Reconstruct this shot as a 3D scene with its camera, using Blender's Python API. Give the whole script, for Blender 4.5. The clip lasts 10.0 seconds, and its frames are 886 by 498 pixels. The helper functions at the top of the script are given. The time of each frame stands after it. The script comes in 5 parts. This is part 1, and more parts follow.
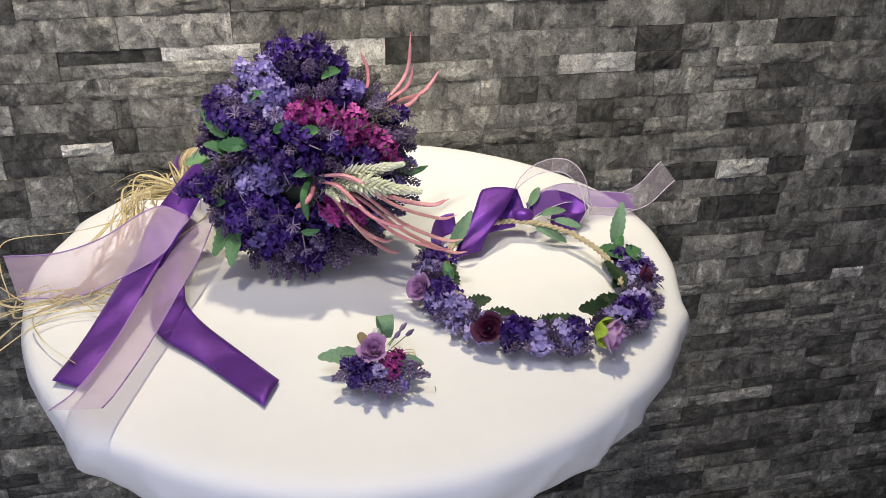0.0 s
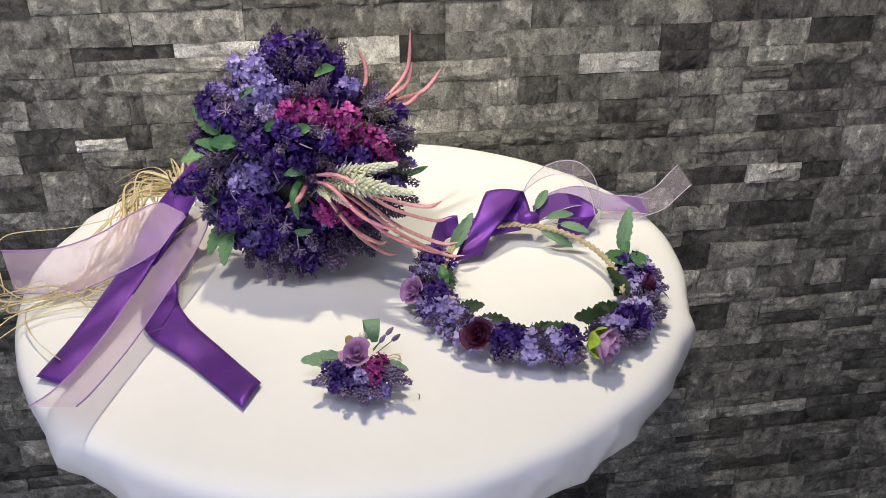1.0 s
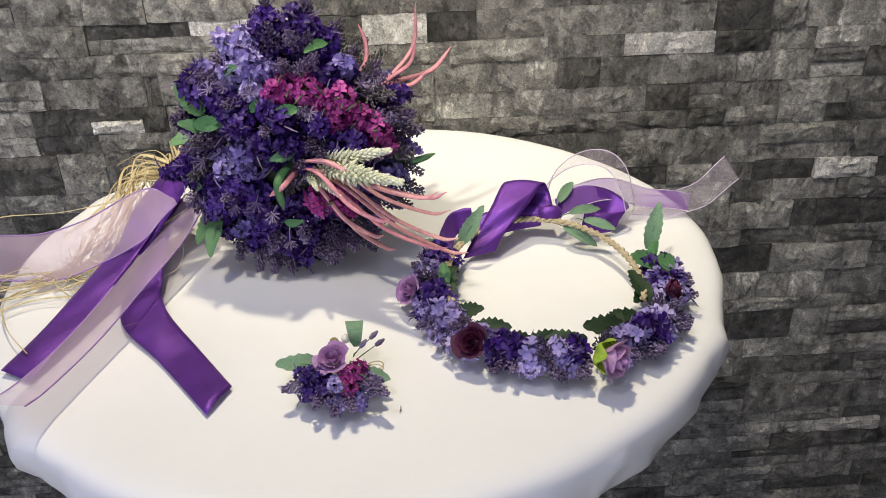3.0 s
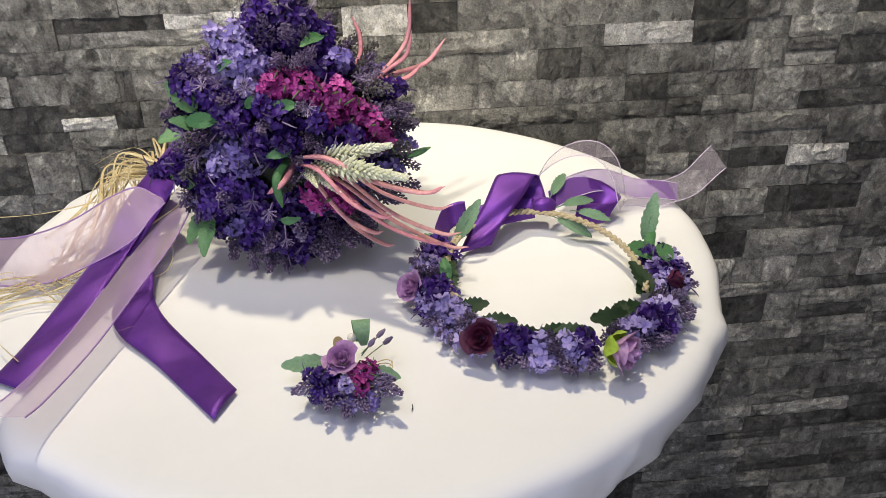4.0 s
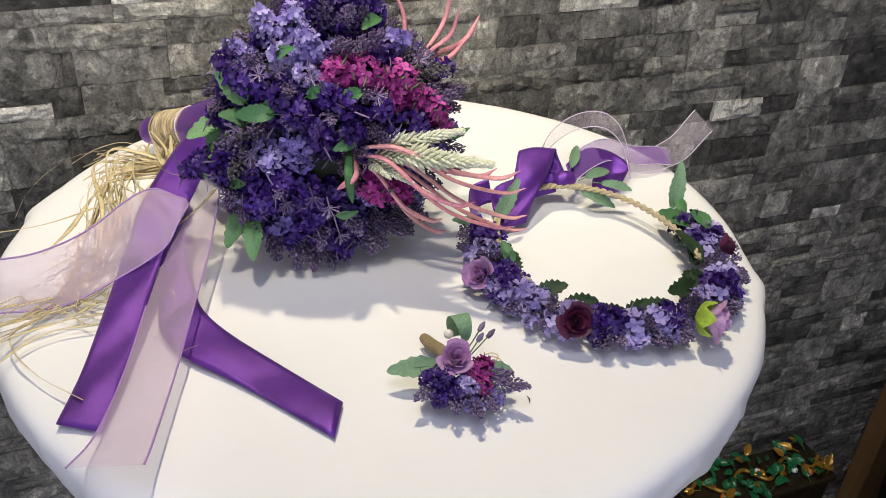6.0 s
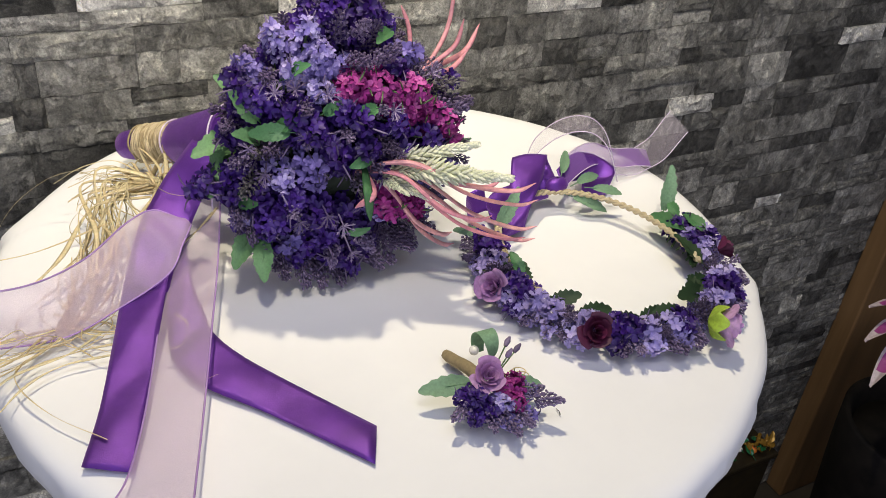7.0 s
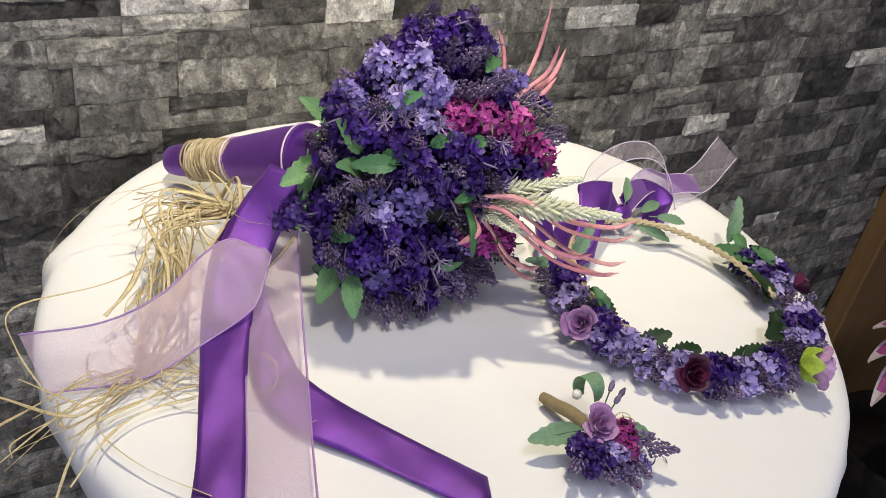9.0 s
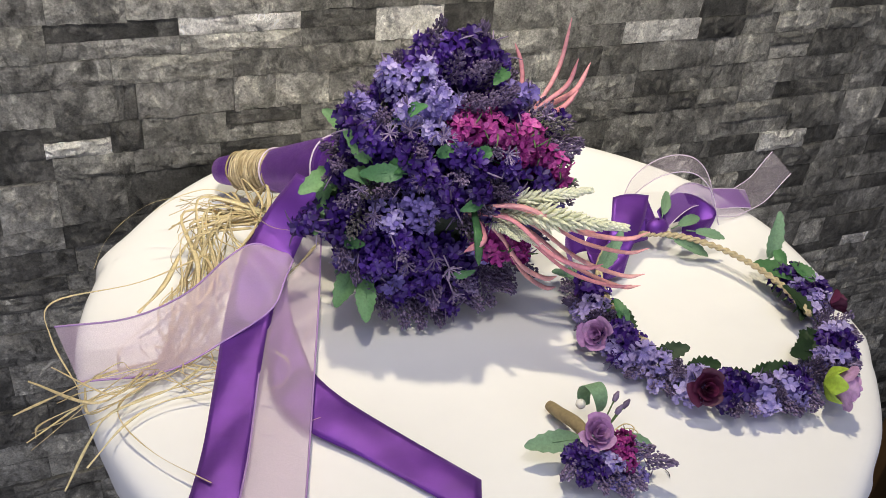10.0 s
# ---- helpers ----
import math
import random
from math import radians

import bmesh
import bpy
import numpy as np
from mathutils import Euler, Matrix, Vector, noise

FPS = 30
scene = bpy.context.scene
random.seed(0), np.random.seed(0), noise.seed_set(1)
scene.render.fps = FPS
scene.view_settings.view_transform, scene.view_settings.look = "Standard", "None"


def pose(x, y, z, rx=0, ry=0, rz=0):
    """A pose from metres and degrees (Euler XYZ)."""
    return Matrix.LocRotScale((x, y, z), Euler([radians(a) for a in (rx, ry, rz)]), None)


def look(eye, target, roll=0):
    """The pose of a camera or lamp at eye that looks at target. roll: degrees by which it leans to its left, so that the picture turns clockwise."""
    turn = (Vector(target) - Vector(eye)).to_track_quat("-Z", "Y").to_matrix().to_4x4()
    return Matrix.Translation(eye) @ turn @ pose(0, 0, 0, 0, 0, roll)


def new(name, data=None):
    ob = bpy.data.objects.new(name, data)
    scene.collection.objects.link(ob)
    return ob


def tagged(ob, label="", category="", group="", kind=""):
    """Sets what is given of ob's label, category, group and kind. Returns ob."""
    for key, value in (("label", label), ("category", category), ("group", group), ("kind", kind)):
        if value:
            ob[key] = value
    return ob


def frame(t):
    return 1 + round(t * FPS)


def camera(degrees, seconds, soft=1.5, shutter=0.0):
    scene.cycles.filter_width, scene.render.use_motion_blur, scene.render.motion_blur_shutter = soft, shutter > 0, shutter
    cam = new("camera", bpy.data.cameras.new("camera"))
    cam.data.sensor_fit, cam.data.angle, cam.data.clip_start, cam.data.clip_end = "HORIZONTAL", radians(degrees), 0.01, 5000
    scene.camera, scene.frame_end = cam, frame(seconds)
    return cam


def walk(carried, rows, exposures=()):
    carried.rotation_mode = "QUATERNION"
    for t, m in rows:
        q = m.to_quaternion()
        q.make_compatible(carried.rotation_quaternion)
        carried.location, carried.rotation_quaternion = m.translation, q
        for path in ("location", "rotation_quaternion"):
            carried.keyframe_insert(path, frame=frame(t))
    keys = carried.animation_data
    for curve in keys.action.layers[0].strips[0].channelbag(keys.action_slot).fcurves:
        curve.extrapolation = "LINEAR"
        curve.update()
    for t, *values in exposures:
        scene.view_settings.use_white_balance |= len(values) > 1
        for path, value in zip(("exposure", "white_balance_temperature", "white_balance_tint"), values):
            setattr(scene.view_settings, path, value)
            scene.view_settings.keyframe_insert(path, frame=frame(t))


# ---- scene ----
cam = camera(52.4, 10.0, soft=0.8)
METRES, EYE, TILT, LEAN, TURN = 0.7, 1.188, -29.6, -1.0, -12.5
ROWS = [
    (0.0, 0.0, 0.0, 0.0, 0.0, 0.0, 0.0),
    (0.5, 0.0321, 0.015, 0.0052, 1.66, -0.12, -0.66),
    (1.0, 0.0741, 0.032, 0.0055, 3.57, -0.09, -1.11),
    (1.5, 0.1133, 0.0533, 0.0074, 5.69, -0.33, -1.33),
    (2.0, 0.1357, 0.0869, 0.0097, 7.85, -0.48, -2.03),
    (2.5, 0.1577, 0.1262, 0.0145, 9.01, -0.71, -2.49),
    (3.0, 0.1615, 0.1447, 0.0159, 9.09, -0.96, -2.46),
    (4.5, 0.0371, 0.1459, 0.0212, 2.56, -2.14, -0.5),
    (5.0, -0.0414, 0.1479, 0.0299, -0.78, -3.13, 0.23),
    (6.5, -0.2585, 0.2003, 0.0733, -11.55, -5.18, 3.16),
    (7.0, -0.3041, 0.2138, 0.0905, -14.31, -5.79, 3.59),
    (7.5, -0.3487, 0.2325, 0.1042, -16.09, -6.59, 3.16),
    (8.0, -0.3851, 0.2531, 0.1183, -17.12, -6.82, 2.62),
    (8.5, -0.4224, 0.2726, 0.1322, -18.45, -6.44, 2.11),
    (9.0, -0.4468, 0.3023, 0.1378, -18.74, -6.57, 1.94),
    (9.5, -0.4309, 0.3001, 0.1357, -16.37, -6.37, 2.05),
    (10.0, -0.3542, 0.2527, 0.1273, -11.15, -5.19, 1.6),
]
walk(cam, [(t, pose(0, 0, EYE, TILT, LEAN, TURN) @ pose(METRES * x, METRES * y, METRES * z, 90 + pitch, roll, yaw)) for t, x, y, z, yaw, pitch, roll in ROWS])

# ---- world, lights ----
world = bpy.data.worlds.new("world")
scene.world = world
world.use_nodes = True
world.node_tree.nodes["Background"].inputs["Color"].default_value = (0.5, 0.55, 0.65, 1)
world.node_tree.nodes["Background"].inputs["Strength"].default_value = 0.05
scene.view_settings.exposure = 0.0

TOP = 0.75          # table surface
FLOOR = -0.30
WALL = 1.035        # face of the stone wall


def lamp(name, kind, where, target, power, colour, size, cone=70):
    data = bpy.data.lights.new(name, kind)
    data.energy, data.color = power, colour
    if kind == "AREA":
        data.shape, data.size, data.size_y = "RECTANGLE", size[0], size[1]
    else:
        data.shadow_soft_size = size
    if kind == "SPOT":
        data.spot_size, data.spot_blend = radians(cone), 1.0
    ob = new(name, data)
    ob.matrix_basis = look(where, target)
    return ob


lamp("ceiling_spot", "SPOT", (0.02, 0.96, 2.45), (0.11, -0.22, 0.75), 90, (1.0, 0.885, 0.63), 0.040, 118)
lamp("ceiling_spot", "SPOT", (-0.30, 0.0, 2.45), (0.06, 1.03, 1.46), 172, (1.0, 0.90, 0.72), 0.05, 60)
# soft blue lamp added overhead, with no fitting behind it, to fill the shadows
lamp("overhead_fill", "AREA", (-0.35, -0.15, 2.55), (-0.35, -0.149, 0.0), 14, (0.58, 0.65, 1.0), (1.8, 1.0))
# unseen fill lamp, added to lift the cloth rim and the shaded fronts
lamp("front_fill", "AREA", (-0.6, -1.0, 0.9), (-0.6, 1.0, 0.9), 18, (0.82, 0.83, 1.0), (1.8, 1.2))

# ---- materials ----


def nodes_of(name):
    m = bpy.data.materials.new(name)
    m.use_nodes = True
    nt = m.node_tree
    return m, nt, nt.nodes["Principled BSDF"]


def link(nt, a, b):
    nt.links.new(a, b)


def add(nt, kind, **inputs):
    n = nt.nodes.new(kind)
    for k, v in inputs.items():
        n.inputs[k].default_value = v
    return n


def ramp(nt, fac, stops):
    r = nt.nodes.new("ShaderNodeValToRGB")
    e = r.color_ramp.elements
    while len(e) < len(stops):
        e.new(0.5)
    for el, (p, c) in zip(e, stops):
        el.position, el.color = p, (*c, 1)
    link(nt, fac, r.inputs["Fac"])
    return r.outputs["Color"]


def shade(c, k):
    return tuple(min(1.0, x * k) for x in c)


def coords(nt):
    return nt.nodes.new("ShaderNodeTexCoord").outputs["Object"]


def fabric(name, colour, rough=0.7, vary=0.35, grain=900.0, through_light=0.25, tip=None, bump=0.15, sheen=0.0):
    """Cloth petals, leaves, threads: tone differs from island to island, fine grain, some light passes."""
    m, nt, p = nodes_of(name)
    geo = nt.nodes.new("ShaderNodeNewGeometry")
    info = nt.nodes.new("ShaderNodeObjectInfo")
    mixr = add(nt, "ShaderNodeMath")
    mixr.operation = "ADD"
    link(nt, geo.outputs["Random Per Island"], mixr.inputs[0])
    link(nt, info.outputs["Random"], mixr.inputs[1])
    half = add(nt, "ShaderNodeMath")
    half.operation = "MULTIPLY"
    half.inputs[1].default_value = 0.5
    link(nt, mixr.outputs[0], half.inputs[0])
    base = ramp(nt, half.outputs[0], [(0.1, shade(colour, 1 - vary)), (0.55, colour), (0.95, tip or shade(colour, 1 + vary))])
    n = add(nt, "ShaderNodeTexNoise", Scale=grain, Detail=3.0)
    link(nt, coords(nt), n.inputs["Vector"])
    mul = nt.nodes.new("ShaderNodeMix")
    mul.data_type, mul.blend_type = "RGBA", "MULTIPLY"
    mul.inputs["Factor"].default_value = 0.6
    link(nt, base, mul.inputs["A"])
    link(nt, ramp(nt, n.outputs["Fac"], [(0.3, (0.6, 0.6, 0.6)), (0.65, (1, 1, 1))]), mul.inputs["B"])
    link(nt, mul.outputs["Result"], p.inputs["Base Color"])
    p.inputs["Roughness"].default_value = rough
    p.inputs["Sheen Weight"].default_value = sheen
    b = add(nt, "ShaderNodeBump", Strength=bump, Distance=0.0006)
    link(nt, n.outputs["Fac"], b.inputs["Height"])
    link(nt, b.outputs["Normal"], p.inputs["Normal"])
    if through_light:
        tr = nt.nodes.new("ShaderNodeBsdfTranslucent")
        link(nt, mul.outputs["Result"], tr.inputs["Color"])
        mx = add(nt, "ShaderNodeMixShader", Fac=through_light)
        link(nt, p.outputs[0], mx.inputs[1])
        link(nt, tr.outputs[0], mx.inputs[2])
        link(nt, mx.outputs[0], nt.nodes["Material Output"].inputs["Surface"])
    return m


def satin(name, colour):
    m, nt, p = nodes_of(name)
    n = add(nt, "ShaderNodeTexNoise", Scale=55.0, Detail=4.0)
    link(nt, coords(nt), n.inputs["Vector"])
    w = add(nt, "ShaderNodeTexNoise", Scale=2200.0, Detail=2.0)
    link(nt, coords(nt), w.inputs["Vector"])
    link(nt, ramp(nt, n.outputs["Fac"], [(0.3, shade(colour, 0.8)), (0.7, shade(colour, 1.2))]), p.inputs["Base Color"])
    p.inputs["Roughness"].default_value = 0.38
    p.inputs["Metallic"].default_value = 0.5
    p.inputs["Specular IOR Level"].default_value = 0.6
    p.inputs["Specular Tint"].default_value = (0.85, 0.65, 1.0, 1)
    p.inputs["Sheen Weight"].default_value = 0.25
    p.inputs["Sheen Tint"].default_value = (0.7, 0.4, 0.95, 1)
    p.inputs["Anisotropic"].default_value = 0.5
    b = add(nt, "ShaderNodeBump", Strength=0.5, Distance=0.0004)
    link(nt, w.outputs["Fac"], b.inputs["Height"])
    b2 = add(nt, "ShaderNodeBump", Strength=0.25, Distance=0.002)
    link(nt, n.outputs["Fac"], b2.inputs["Height"])
    link(nt, b.outputs["Normal"], b2.inputs["Normal"])
    link(nt, b2.outputs["Normal"], p.inputs["Normal"])
    return m


def organza(name, colour, cover):
    """Sheer woven ribbon: fine threads with gaps between them."""
    m, nt, p = nodes_of(name)
    p.inputs["Base Color"].default_value = (*colour, 1)
    p.inputs["Roughness"].default_value = 0.45
    p.inputs["Sheen Weight"].default_value = 0.4
    tr = nt.nodes.new("ShaderNodeBsdfTranslucent")
    tr.inputs["Color"].default_value = (*colour, 1)
    body_mix = add(nt, "ShaderNodeMixShader", Fac=0.35)
    link(nt, p.outputs[0], body_mix.inputs[1])
    link(nt, tr.outputs[0], body_mix.inputs[2])
    n = add(nt, "ShaderNodeTexNoise", Scale=1500.0, Detail=2.0)
    link(nt, coords(nt), n.inputs["Vector"])
    fac = add(nt, "ShaderNodeMapRange")
    fac.inputs["From Min"].default_value, fac.inputs["From Max"].default_value = 0.3, 0.7
    fac.inputs["To Min"].default_value, fac.inputs["To Max"].default_value = cover - 0.08, cover + 0.08
    link(nt, n.outputs["Fac"], fac.inputs["Value"])
    clear = nt.nodes.new("ShaderNodeBsdfTransparent")
    mx = nt.nodes.new("ShaderNodeMixShader")
    link(nt, fac.outputs["Result"], mx.inputs["Fac"])
    link(nt, clear.outputs[0], mx.inputs[1])
    link(nt, body_mix.outputs[0], mx.inputs[2])
    link(nt, mx.outputs[0], nt.nodes["Material Output"].inputs["Surface"])
    return m


def stone_material(name, dark, light):
    """Split stone: cloudy tone, dark cracks, fine grit; shade in the pits and light on broken ridges put into the
    colour.
    """
    m, nt, p = nodes_of(name)
    geo = nt.nodes.new("ShaderNodeNewGeometry")
    info = nt.nodes.new("ShaderNodeObjectInfo")
    both = add(nt, "ShaderNodeMath")
    both.operation = "ADD"
    link(nt, geo.outputs["Random Per Island"], both.inputs[0])
    link(nt, info.outputs["Random"], both.inputs[1])
    own = add(nt, "ShaderNodeMath")
    own.operation = "FRACT"
    link(nt, both.outputs[0], own.inputs[0])
    shift = add(nt, "ShaderNodeVectorMath")
    shift.operation = "SCALE"
    shift.inputs[0].default_value = (7.0, 3.0, 5.0)
    link(nt, own.outputs[0], shift.inputs["Scale"])
    moved = add(nt, "ShaderNodeVectorMath")
    moved.operation = "ADD"
    link(nt, geo.outputs["Position"], moved.inputs[0])
    link(nt, shift.outputs[0], moved.inputs[1])
    slant = nt.nodes.new("ShaderNodeMapping")
    slant.inputs["Rotation"].default_value = (0.0, 0.6, 0.0)
    slant.inputs["Scale"].default_value = (1.0, 1.0, 0.55)
    link(nt, moved.outputs[0], slant.inputs["Vector"])
    cloud = add(nt, "ShaderNodeTexNoise", Scale=20.0, Detail=10.0, Roughness=0.74, Distortion=0.3)
    pits = add(nt, "ShaderNodeTexNoise", Scale=75.0, Detail=8.0, Roughness=0.70, Distortion=0.5)
    flake = add(nt, "ShaderNodeTexVoronoi", Scale=60.0, Randomness=1.0)
    seam = add(nt, "ShaderNodeTexVoronoi", Scale=15.0, Randomness=1.0)
    seam.feature = "DISTANCE_TO_EDGE"
    grit = add(nt, "ShaderNodeTexNoise", Scale=430.0, Detail=5.0, Roughness=0.75)
    warp = add(nt, "ShaderNodeMix")
    warp.data_type = "RGBA"
    warp.inputs["Factor"].default_value = 0.10
    link(nt, moved.outputs[0], cloud.inputs["Vector"])
    link(nt, slant.outputs[0], pits.inputs["Vector"])
    link(nt, moved.outputs[0], grit.inputs["Vector"])
    link(nt, slant.outputs[0], warp.inputs["A"])
    link(nt, cloud.outputs["Color"], warp.inputs["B"])
    link(nt, warp.outputs["Result"], flake.inputs["Vector"])
    link(nt, warp.outputs["Result"], seam.inputs["Vector"])
    mean = tuple((x + y) / 2 for x, y in zip(dark, light))
    base = ramp(nt, cloud.outputs["Fac"], [(0.34, dark), (0.5, mean), (0.66, light)])
    layers = [
        # relief shading in the colour: pits darkened, ridge tops painted as highlights
        (ramp(nt, pits.outputs["Fac"], [(0.33, (0.30, 0.30, 0.30)), (0.44, (0.88, 0.88, 0.88)), (0.56, (1.05, 1.05, 1.05)), (0.68, (2.0, 2.0, 1.95))]), 1.0),
        (ramp(nt, grit.outputs["Fac"], [(0.32, (0.52, 0.52, 0.52)), (0.68, (1.40, 1.40, 1.38))]), 1.0),
        (ramp(nt, flake.outputs["Color"], [(0.1, (0.82, 0.82, 0.82)), (0.9, (1.18, 1.18, 1.17))]), 0.8),
        (ramp(nt, seam.outputs["Distance"], [(0.0, (0.45, 0.45, 0.45)), (0.02, (1, 1, 1))]), 0.6),
        (ramp(nt, own.outputs[0], [(0.0, (0.72, 0.72, 0.72)), (0.5, (0.97, 0.97, 0.97)), (1.0, (1.22, 1.22, 1.20))]), 1.0),
    ]
    for colour, fac in layers:
        q = nt.nodes.new("ShaderNodeMix")
        q.data_type, q.blend_type = "RGBA", "MULTIPLY"
        q.inputs["Factor"].default_value = fac
        link(nt, base, q.inputs["A"])
        link(nt, colour, q.inputs["B"])
        base = q.outputs["Result"]
    link(nt, base, p.inputs["Base Color"])
    p.inputs["Roughness"].default_value = 0.68
    p.inputs["Specular IOR Level"].default_value = 0.35
    last = None
    for out, strength, distance in ((cloud.outputs["Fac"], 0.8, 0.012), (flake.outputs["Distance"], 0.6, 0.004), (pits.outputs["Fac"], 0.8, 0.005), (grit.outputs["Fac"], 0.6, 0.0012)):
        b = add(nt, "ShaderNodeBump", Strength=strength, Distance=distance)
        link(nt, out, b.inputs["Height"])
        if last:
            link(nt, last, b.inputs["Normal"])
        last = b.outputs["Normal"]
    link(nt, last, p.inputs["Normal"])
    return m


def plain(name, dark, light, scale=30.0, rough=0.6, bump=0.2, distance=0.001, metal=0.0, detail=5.0, stretch=(1, 1, 1)):
    m, nt, p = nodes_of(name)
    mp = nt.nodes.new("ShaderNodeMapping")
    mp.inputs["Scale"].default_value = stretch
    link(nt, coords(nt), mp.inputs["Vector"])
    n = add(nt, "ShaderNodeTexNoise", Scale=scale, Detail=detail, Roughness=0.6)
    link(nt, mp.outputs[0], n.inputs["Vector"])
    link(nt, ramp(nt, n.outputs["Fac"], [(0.3, dark), (0.7, light)]), p.inputs["Base Color"])
    p.inputs["Roughness"].default_value, p.inputs["Metallic"].default_value = rough, metal
    b = add(nt, "ShaderNodeBump", Strength=bump, Distance=distance)
    link(nt, n.outputs["Fac"], b.inputs["Height"])
    link(nt, b.outputs["Normal"], p.inputs["Normal"])
    return m


STONE = {
    "D": stone_material("dark_stone", (0.038, 0.038, 0.036), (0.18, 0.175, 0.162)),
    "M": stone_material("grey_stone", (0.072, 0.071, 0.067), (0.42, 0.41, 0.375)),
    "L": stone_material("light_stone", (0.125, 0.123, 0.115), (0.58, 0.565, 0.52)),
    "W": stone_material("pale_stone", (0.50, 0.49, 0.46), (0.84, 0.82, 0.78)),
}
GROUT = plain("dark_joint", (0.02, 0.02, 0.02), (0.05, 0.05, 0.05), 60)
CLOTH = plain("white_cloth", (0.77, 0.77, 0.772), (0.82, 0.82, 0.815), 9, 0.75, 0.2, 0.002)
PLASTER = plain("plaster", (0.34, 0.33, 0.31), (0.40, 0.39, 0.37), 14, 0.85)
FLOORING = plain("dark_floor", (0.03, 0.026, 0.022), (0.07, 0.06, 0.05), 7, 0.45)
BROWN = plain("brown_panel", (0.16, 0.09, 0.036), (0.24, 0.14, 0.06), 5, 0.5, 0.15, 0.001, stretch=(8, 8, 0.6))
WOOD = plain("table_wood", (0.12, 0.07, 0.035), (0.22, 0.13, 0.07), 9, 0.5, stretch=(8, 1, 1))
BLACK = plain("black_ceramic", (0.004, 0.004, 0.004), (0.012, 0.010, 0.009), 30, 0.7)
BLACK.node_tree.nodes["Principled BSDF"].inputs["Specular IOR Level"].default_value = 0.12
STEEL = plain("dark_steel", (0.08, 0.08, 0.08), (0.14, 0.14, 0.14), 30, 0.4, metal=0.9)

PURPLE = fabric("dark_purple_petal", (0.050, 0.012, 0.20), 0.5, 0.5, tip=(0.11, 0.040, 0.37))
LAVENDER = fabric("lavender_petal", (0.25, 0.19, 0.56), 0.65, 0.4, tip=(0.60, 0.52, 0.86))
PALE = fabric("pale_lavender_petal", (0.42, 0.35, 0.73), 0.65, 0.3, tip=(0.66, 0.58, 0.90))
MAGENTA = fabric("magenta_petal", (0.38, 0.030, 0.27), 0.55, 0.45, tip=(0.66, 0.13, 0.48))
FERN = fabric("grey_violet_bract", (0.14, 0.10, 0.20), 0.55, 0.5, tip=(0.38, 0.30, 0.46), through_light=0.1)
LILACFERN = fabric("lilac_bract", (0.20, 0.145, 0.28), 0.55, 0.4, tip=(0.44, 0.35, 0.52), through_light=0.1)
OLIVE = fabric("olive_bract", (0.13, 0.12, 0.12), 0.6, 0.4, tip=(0.25, 0.22, 0.25), through_light=0.1)
CREAM = fabric("cream_bract", (0.84, 0.87, 0.66), 0.6, 0.12, tip=(0.92, 0.93, 0.80))
STALK = fabric("green_stalk", (0.10, 0.17, 0.06), 0.6, 0.3, through_light=0.0)
LEAF = fabric("green_leaf", (0.085, 0.23, 0.09), 0.55, 0.3, 500.0)
MINT = fabric("mint_leaf", (0.20, 0.345, 0.205), 0.65, 0.2, 500.0)
FRESH = fabric("fresh_leaf", (0.165, 0.335, 0.140), 0.6, 0.25, 500.0)
DEEPLEAF = fabric("dark_leaf", (0.016, 0.045, 0.013), 0.65, 0.4, 500.0, through_light=0.08)
LIME = fabric("lime_sepal", (0.38, 0.55, 0.06), 0.55, 0.2, 500.0)
STRAND = fabric("pink_strand", (0.80, 0.34, 0.40), 0.5, 0.25, 300.0, tip=(0.92, 0.60, 0.54))
MAUVE = fabric("mauve_petal", (0.46, 0.23, 0.50), 0.65, 0.2, 400.0, tip=(0.64, 0.40, 0.66))
WINE = fabric("wine_petal", (0.085, 0.010, 0.045), 0.6, 0.4, 400.0, tip=(0.22, 0.03, 0.12))
PINK = fabric("pale_pink_petal", (0.60, 0.34, 0.62), 0.65, 0.2, 400.0, tip=(0.75, 0.52, 0.76))
LILY = fabric("lily_petal", (0.50, 0.09, 0.36), 0.5, 0.2, 200.0, tip=(0.62, 0.16, 0.48))
LILYEDGE = fabric("lily_edge", (0.78, 0.66, 0.68), 0.5, 0.1, 200.0)
RAFFIA = fabric("raffia", (0.82, 0.69, 0.40), 0.4, 0.3, 500.0, through_light=0.35, tip=(0.93, 0.86, 0.54))
TWINE = fabric("twine", (0.36, 0.28, 0.15), 0.8, 0.5, 260.0, through_light=0.0, tip=(0.62, 0.52, 0.34))
CORD = fabric("plaited_cord", (0.40, 0.32, 0.185), 0.75, 0.25, 300.0, through_light=0.0, tip=(0.56, 0.48, 0.31))
WIRE = fabric("lilac_wire_edge", (0.38, 0.23, 0.50), 0.5, 0.2, 1500.0, through_light=0.0, bump=0.4)
EDGE = fabric("pale_edge", (0.66, 0.56, 0.72), 0.5, 0.1, 1500.0, through_light=0.0)
SATIN = satin("purple_satin", (0.112, 0.029, 0.262))
SHEER = organza("lilac_organza", (0.74, 0.56, 0.71), 0.46)
SHEERPURPLE = organza("purple_organza", (0.30, 0.13, 0.50), 0.62)
SHEERPALE = organza("pale_organza", (0.66, 0.58, 0.70), 0.24)
# near-black green for the added core that darkens the bouquet's gaps
FILLER = plain("dark_filler", (0.010, 0.016, 0.010), (0.03, 0.04, 0.025), 120, 0.9, 0.8, 0.003)
PEARL = plain("pearl", (0.75, 0.72, 0.66), (0.82, 0.80, 0.75), 40, 0.2)
